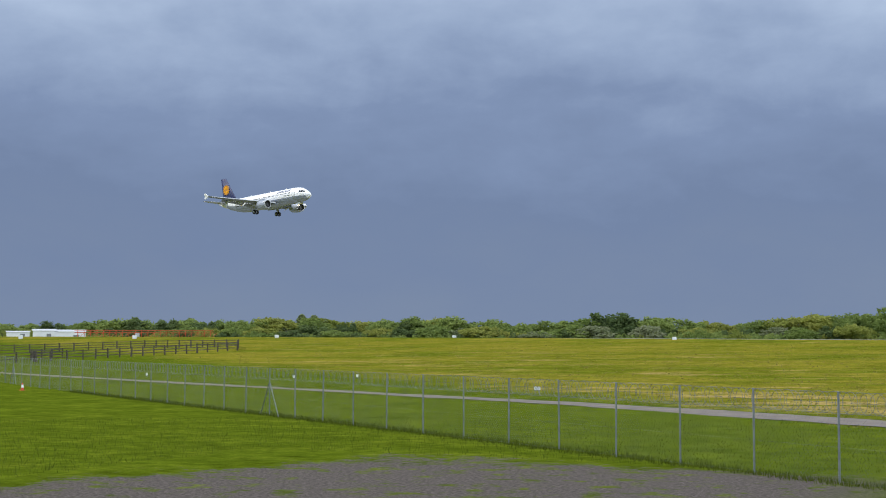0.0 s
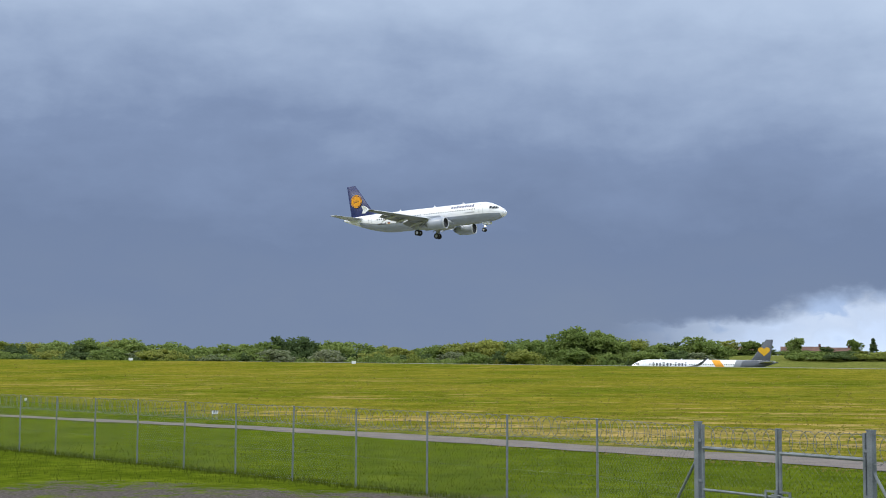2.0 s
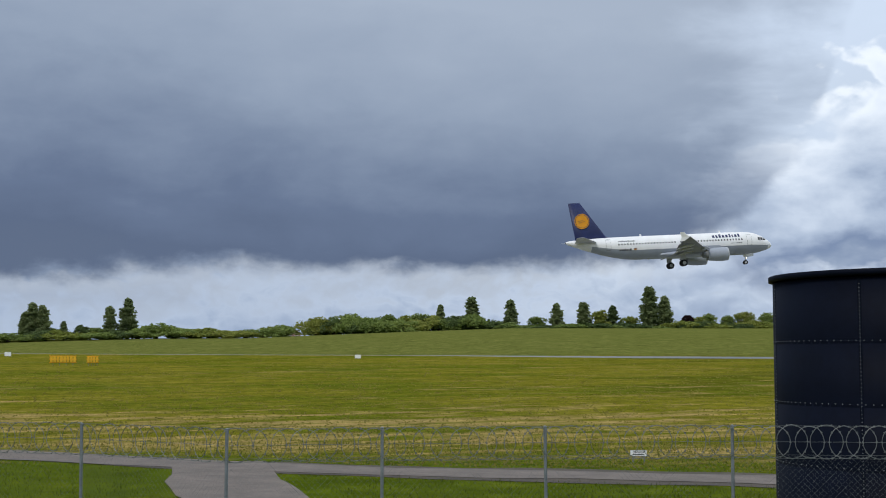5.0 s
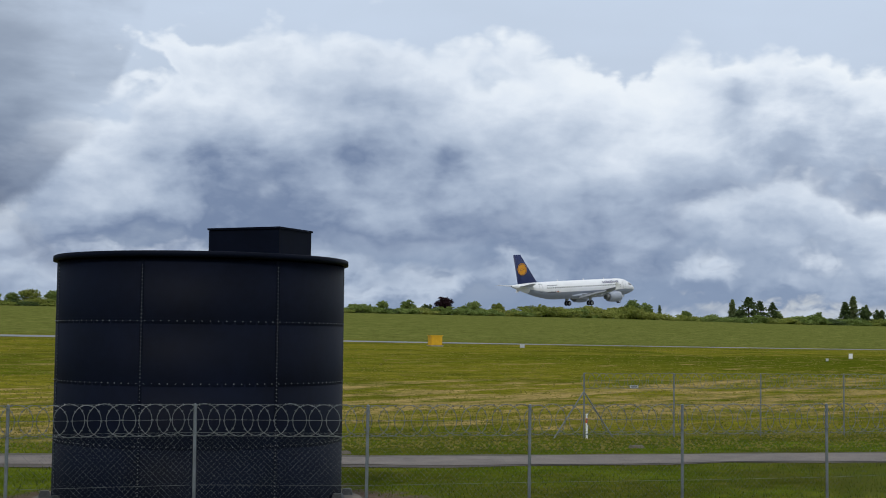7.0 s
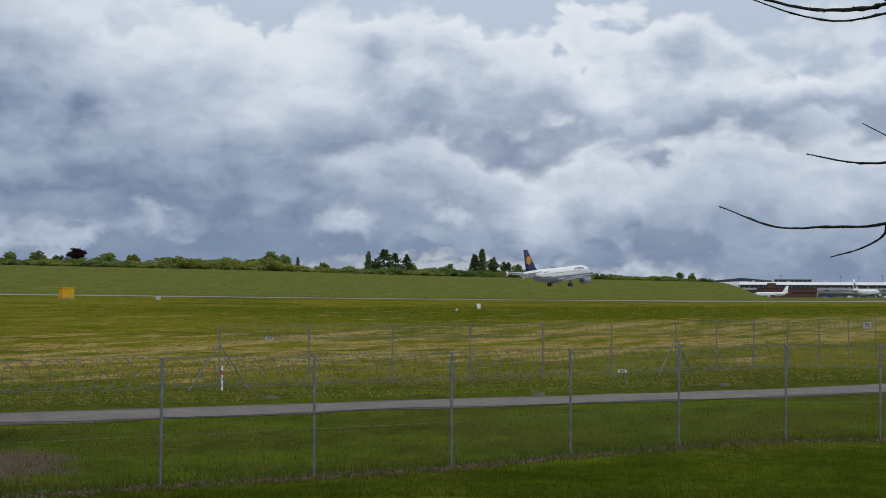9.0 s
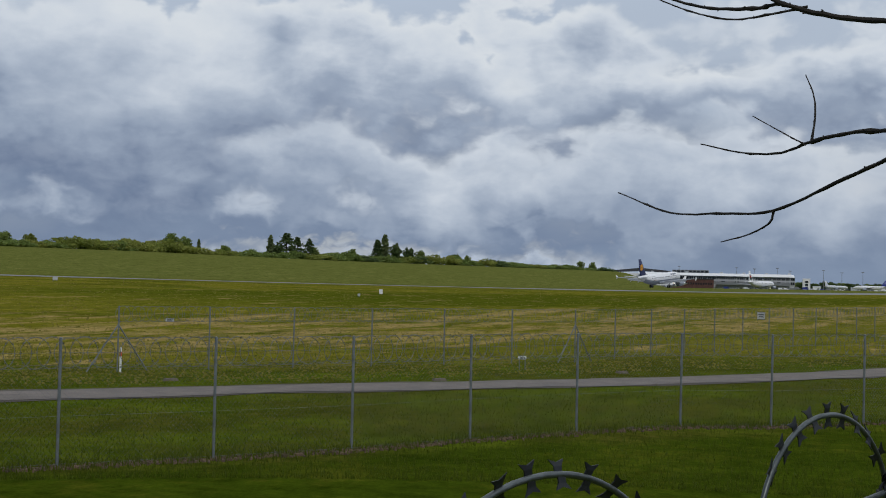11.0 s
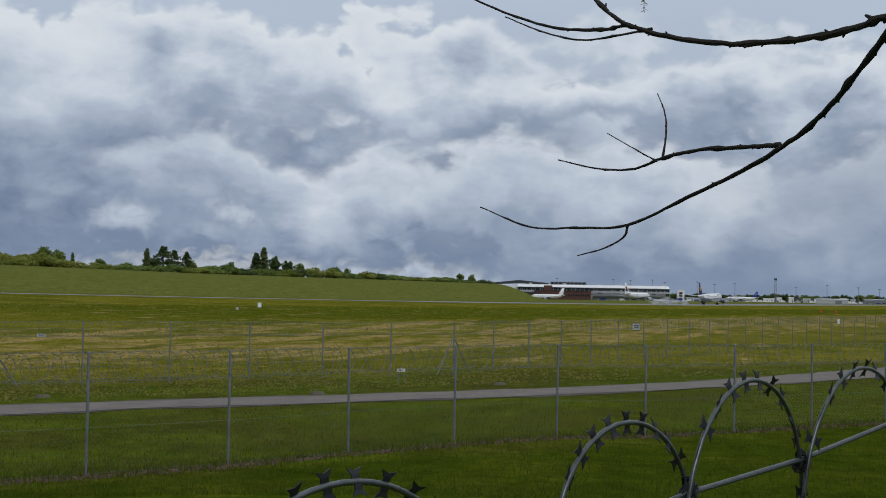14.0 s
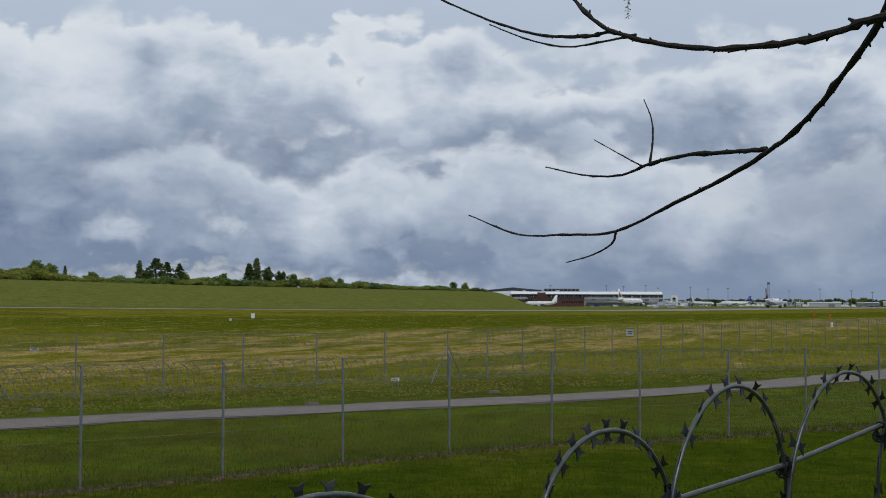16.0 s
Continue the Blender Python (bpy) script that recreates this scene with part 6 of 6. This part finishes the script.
def debris():
    """Dry cuttings and soil along the fence line."""
    rng = random.Random(4)
    g = Geo()
    for (xa, ya), (xb, yb) in list(zip(east[4:], east[5:]))[:14]:
        for _ in range(260):
            t, o = rng.random(), rng.gauss(-.1, .16)
            nx, ny = -(yb - ya), xb - xa
            q = math.hypot(nx, ny)
            x, y = xa + (xb - xa) * t + nx / q * o, ya + (yb - ya) * t + ny / q * o
            s = rng.uniform(.02, .07)
            g.box((x, y, ground_xy(x, y) + s * .3), (s * 2, s, s * .8), Matrix.Rotation(rng.uniform(0, 3), 3, "Z"), .6)
    tagged(part("dry_cuttings", g, SOIL), "dry brown cuttings along the foot of the fence", "debris", kind="stuff")


SOIL = paint("dry_soil", (0.13, 0.09, 0.055), 0.95, vary=0.5, scale=4, obj=False)
debris()


# ---------------------------------------------------------------- razor wire close by
def near_wire():
    o, t = Vector((1.01, -.19, 3.486)), Vector((.8944, -.4472, 0))
    n = Vector((.4472, .8944, 0))
    f = thing("barrier_fence", "near boundary fence of razor-wire loops on a steel line wire", "fence", tuple(o))
    P = lambda u, v, w=0.0: t * u + Vector((0, 0, v)) + n * w
    part("line_wire", Geo().tube([P(-1.7, -.085), P(-.136, -.017), P(0, -.005), P(.22, .005), P(.465, .027), P(1.7, .13)], .0026, 10), NEARSTEEL, f)
    rng = random.Random(2)
    for k, (uc, vc, ru, rv, tilt) in enumerate(((-.72, -.06, .12, .1, 0), (-.425, -.05, .125, .092, 0), (-.098, -.035, .116, .095, -6), (.098, -.04, .128, .127, 0), (.344, -.04, .133, .131, -10), (.60, -.03, .13, .13, 0), (.86, -.02, .13, .13, 0))):
        pts, out = [], []
        c, s = math.cos(radians(tilt)), math.sin(radians(tilt))
        m = 56
        for i in range(m + 1):
            a = 2 * math.pi * i / m
            x, y = ru * math.cos(a), rv * math.sin(a)
            pts.append(P(uc + x * c - y * s, vc + x * s + y * c, .012 * math.sin(a * .5 + k)))
            out.append(P(x * c - y * s, x * s + y * c).normalized())
        lp = part("wire_loop", Geo().tube(pts, .0021, 10, False), NEARSTEEL, f, flat=False)
        g = Geo()
        gap, acc = .0225, 0.0
        for i in range(m):
            d = (pts[i + 1] - pts[i]).length
            acc += d
            if acc < gap:
                continue
            acc = 0.0
            p, q, o2 = pts[i], (pts[i + 1] - pts[i]).normalized(), out[i]
            sd = q.cross(o2).normalized() * .0035
            tw = rng.uniform(-.5, .5)
            o2 = (o2 * math.cos(tw) + sd.normalized() * math.sin(tw)).normalized()
            for sg in (1, -1):
                b0 = [p - q * .0034 + sd * sg * .3, p + q * .0034 + sd * sg * .3, p + q * .0036 + o2 * sg * .0052, p + q * .0072 + o2 * sg * .0098, p + o2 * sg * .0078, p - q * .0072 + o2 * sg * .0098, p - q * .0036 + o2 * sg * .0052]
                th = sd * .12
                g.add([v + th for v in b0] + [v - th for v in b0], [(0, 1, 2, 6), (2, 3, 4), (6, 4, 5), (6, 2, 4), (9, 8, 7, 13), (9, 11, 10), (13, 12, 11), (13, 11, 9), (1, 8, 9, 2), (2, 9, 10, 3), (3, 10, 11, 4), (4, 11, 12, 5), (5, 12, 13, 6), (6, 13, 7, 0)])
        tagged(part("barbs", g, BARB, lp, "dark double-pointed blades"), kind="stuff")
    for u, v in ((-.005, -.002), (.222, .004), (.47, .02), (-.23, -.03)):
        g = Geo()
        for j in range(3):
            pts = [P(u + .006 * math.sin(w * .9 + j), v + .008 * math.sin(w) + (j - 1) * .003, .008 * math.cos(w)) for w in np.linspace(0, 6.28, 12)]
            g.tube(pts, .0013, 6, False)
        part("wire_tie", g, BARB, f, "twisted tie wire")
    for u, v in ((-1.7, -.085), (1.7, .13)):
        p = P(u, v)
        gz = ground_xy(o.x + p.x, o.y + p.y) - o.z
        part("post", Geo().tube([(p.x, p.y, gz - .2), (p.x, p.y, p.z + .05)], .03, 10), NEARSTEEL, f)


NEARSTEEL = paint("dull_galvanised_wire", (0.115, 0.13, 0.13), 0.42, 0.7, vary=0.25, scale=60, grain=300)
BARB = paint("dark_blade_steel", (0.026, 0.028, 0.031), 0.5, 0.6, vary=0.3, scale=80)
near_wire()


# ---------------------------------------------------------------- overhanging tree
def limb(g, pts, r0, r1, rng, knots=.16):
    line = []
    P = [Vector(p) for p in pts]
    P = [P[0] * 2 - P[1]] + P + [P[-1] * 2 - P[-2]]
    for a, b, c, d in zip(P, P[1:], P[2:], P[3:]):
        for i in range(7):
            t = i / 7
            line.append(.5 * (2 * b + (c - a) * t + (2 * a - 5 * b + 4 * c - d) * t * t + (3 * b - a - 3 * c + d) * t ** 3))
    line.append(P[-2])
    n = len(line)
    rad = []
    for i in range(n):
        f = i / (n - 1)
        r = r0 + (r1 - r0) * f
        rad.append(r * (1 + rng.uniform(-knots, knots) + (.35 if rng.random() < .09 else 0)))
        line[i] = line[i] + Vector((rng.uniform(-1, 1), rng.uniform(-1, 1), rng.uniform(-1, 1))) * r * .22
    g.tube(line, rad, 8)
    # buds and broken spurs
    for i in range(2, n - 1, 2):
        p = line[i]
        u = (line[i + 1] - line[i - 1]).normalized()
        w = u.orthogonal().normalized()
        w.rotate(Matrix.Rotation(rng.uniform(0, 6.28), 3, u))
        L = rad[i] * rng.uniform(1.0, 1.7)
        g.tube([p, p + w * L * .6 + u * L * .25, p + w * L + u * L * .6], [rad[i] * .5, rad[i] * .42, rad[i] * .25], 5)
    return line


def near_tree():
    rng = random.Random(8)
    t = thing("overhanging_tree", "bare dark branches of a tree reaching over the fence", "tree", (2.9, -3.1, 0))
    o = Vector((2.9, -3.1, 0))
    br = {
        "lower": ([(2.55, -.80, 4.42), (2.598, -.592, 4.337), (2.783, -.536, 4.23), (2.957, -.471, 4.143), (3.127, -.385, 4.055), (3.288, -.271, 3.987), (3.473, -.115, 3.923), (3.638, .076, 3.848), (3.822, .244, 3.848), (3.953, .396, 3.857), (4.17, .589, 3.93)], .0125, .0022),
        "lower_twig": ([(3.638, .076, 3.848), (3.648, .086, 3.816), (3.685, .14, 3.786), (3.727, .223, 3.764)], .0052, .0018),
        "middle": ([(3.233, -.321, 4.022), (3.285, -.244, 4.023), (3.383, -.117, 4.026), (3.501, -.018, 4.015), (3.578, .055, 3.997), (3.669, .156, 4.005), (3.752, .285, 4.039)], .0092, .002),
        "middle_twig": ([(3.501, -.011, 4.009), (3.523, .051, 4.045), (3.562, .129, 4.093)], .003, .0013),
        "upright_twig": ([(3.501, -.025, 4.021), (3.524, -.032, 4.09), (3.566, -.025, 4.149), (3.607, -.003, 4.206)], .0042, .0018),
        "upper": ([(2.325, -.613, 4.158), (2.488, -.506, 4.182), (2.55, -.421, 4.165), (2.607, -.317, 4.16), (2.658, -.207, 4.165), (2.702, -.091, 4.188), (2.738, .018, 4.229), (2.817, .093, 4.306), (2.892, .146, 4.401)], .0112, .0042),
        "upper_fork": ([(2.739, .012, 4.224), (2.785, .07, 4.225), (2.821, .174, 4.238), (2.898, .288, 4.286), (2.962, .42, 4.354), (2.991, .482, 4.397)], .006, .002),
        "upper_twig": ([(2.715, -.043, 4.211), (2.742, .03, 4.203), (2.784, .113, 4.203), (2.82, .198, 4.228), (2.848, .292, 4.271)], .004, .0016)}
    for k, (pts, r0, r1) in br.items():
        g = Geo()
        limb(g, [Vector(p) - o for p in pts], r0 * .74, r1 * .82, rng)
        part("branch" if "twig" not in k else "twig", g, BARK, t)
    # the stem and boughs out of view that carry them
    gz = ground_xy(2.9, -3.1)
    g = Geo()
    g.tube([(0, 0, gz - .3), (0, .05, gz + 1.2), (-.1, .3, 3.6), (-.2, .7, 4.6), (-.3, 1.0, 5.6)], [.16, .13, .1, .07, .03], 10)
    part("trunk", g, BARK, t)
    g = Geo()
    limb(g, [Vector((-.12, .35, 3.75)), Vector((-.3, 1.3, 4.25)), Vector((2.55, -.80, 4.42)) - o], .045, .017, rng)
    limb(g, [Vector((-.1, .3, 3.5)), Vector((-.55, 1.3, 4.0)), Vector((-.62, 2.1, 4.13)), Vector((2.325, -.613, 4.158)) - o], .04, .0125, rng)
    part("bough", g, BARK, t)
    # hanging catkin-like leaf sprays
    for (x, y, z, L) in ((2.80, -.02, 4.34, .075), (2.78, .06, 4.37, .05), (2.72, -.22, 4.32, .03)):
        g = Geo()
        for k in range(26):
            f = k / 25
            p = Vector((x, y, z - L * f)) - o
            a = k * 2.4
            d = Vector((math.cos(a), math.sin(a), -.5)) * .008 * (1 - .4 * f)
            s = Vector((-d.y, d.x, 0)) * .4
            g.add([p, p + d + s, p + d * 1.8, p + d - s], [(0, 1, 2, 3)])
        g.tube([Vector((x, y, z + .09)) - o, Vector((x, y, z - L)) - o], .001, 4)
        part("leaf_spray", g, LEAF[0], t, "small fresh green leaf spray")


near_tree()


# ---------------------------------------------------------------- tyre smoke
def smoke_mat():
    m = bpy.data.materials.new("tyre_smoke")
    m.use_nodes = True
    nt = m.node_tree
    nt.nodes.clear()
    out = nt.nodes.new("ShaderNodeOutputMaterial")
    mix = nt.nodes.new("ShaderNodeMixShader")
    tr = nt.nodes.new("ShaderNodeBsdfTransparent")
    df = nt.nodes.new("ShaderNodeBsdfDiffuse")
    df.inputs[0].default_value = (0.85, 0.89, 0.96, 1)
    n = noisen(nt, nt.nodes.new("ShaderNodeTexCoord").outputs["Object"], 0.9, 5, 0.6)
    f = mathn(nt, "MULTIPLY", smooth(nt, n, 0.36, 0.68), 0.30)
    nt.links.new(f, mix.inputs[0])
    nt.links.new(tr.outputs[0], mix.inputs[1])
    nt.links.new(df.outputs[0], mix.inputs[2])
    nt.links.new(mix.outputs[0], out.inputs[0])
    return m


SMOKE = smoke_mat()


def puff_mesh(seed, r):
    rng = random.Random(seed)
    bm = bmesh.new()
    bmesh.ops.create_icosphere(bm, subdivisions=3, radius=r)
    for v in bm.verts:
        k = noise.noise(v.co * (1.1 / r) + Vector((seed * 3.1, 0, 0)))
        v.co *= 1 + .35 * k
        v.co.z *= .62
        v.co.x *= 1.5
    me = bpy.data.meshes.new("puff")
    bm.to_mesh(me)
    bm.free()
    me.materials.append(SMOKE)
    me.polygons.foreach_set("use_smooth", [True] * len(me.polygons))
    return me


PUFFS = []


def build_smoke():
    rng = random.Random(3)
    meshes = [puff_mesh(k, .95 + .25 * k) for k in range(5)]
    e = thing("tyre_smoke", "thin bluish-white tyre smoke drifting over the runway", "smoke", tuple(xy_of(628.0, 236.0)) + (float(runway_z(628)) + .4,), -17.07)
    tagged(e, kind="stuff")
    for k in range(26):
        p = part("puff", meshes[k % 5], SMOKE, e)
        PUFFS.append((p, rng.uniform(0, 34), rng.choice((-3.8, 3.8)) + rng.uniform(-1.6, 1.6), rng.uniform(.2, 1.0)))


build_smoke()


# ---------------------------------------------------------------- what moves
def motions():
    rows = []
    zt = [(0, 37.69), (1.5, 31.51), (3, 26.16), (5.4, 17.87), (7, 11.53), (9, 5.95), (11.5, 1.62), (12.8, 1.0), (14.5, 1.2), (16, 1.96)]
    pt = [(0, 3.1), (3, 2.47), (5.5, 3.24), (8, 4.49), (11.5, 3.83), (13, 2.81), (14.5, 1.3), (16, 0.3)]
    st = [(0, 0), (3, 217.4), (5.5, 394.2), (8, 571.3), (11.5, 821.1), (13, 931.7), (16, 1138.1)]
    for k in range(33):
        t = k * 0.5
        s = np.interp(t, *zip(*st))
        rows.append((t, pose(-201.86 + AX * s, 309.0 + AY * s, np.interp(t, *zip(*zt)), 0, -np.interp(t, *zip(*pt)), -17.07)))
    walk(LANDER, rows)
    # smoke lies below the runway until the wheels touch, then rolls out, rises and drifts back
    for p, x, y, q in PUFFS:
        t0 = 12.65 + x / 70.0
        rows = [(0.0, pose(x, y, -5)), (t0 - 0.05, pose(x, y, -4.5))]
        for dt in (0.15, 0.6, 1.2, 2.0, 3.0):
            if t0 + dt < 16.0:
                rows.append((t0 + dt, pose(x + 3.0 * dt * q, y - 1.2 * dt, -0.1 + q * 1.1 * min(dt, 1.0) + 0.85 * q * dt, 0, 0, 18 * dt * q)))
        rows.append((16.0, pose(x + 10.0 * q, y - 4.0, 1.0 + 3.0 * q, 0, 0, 60 * q)))
        walk(p, rows)


motions()
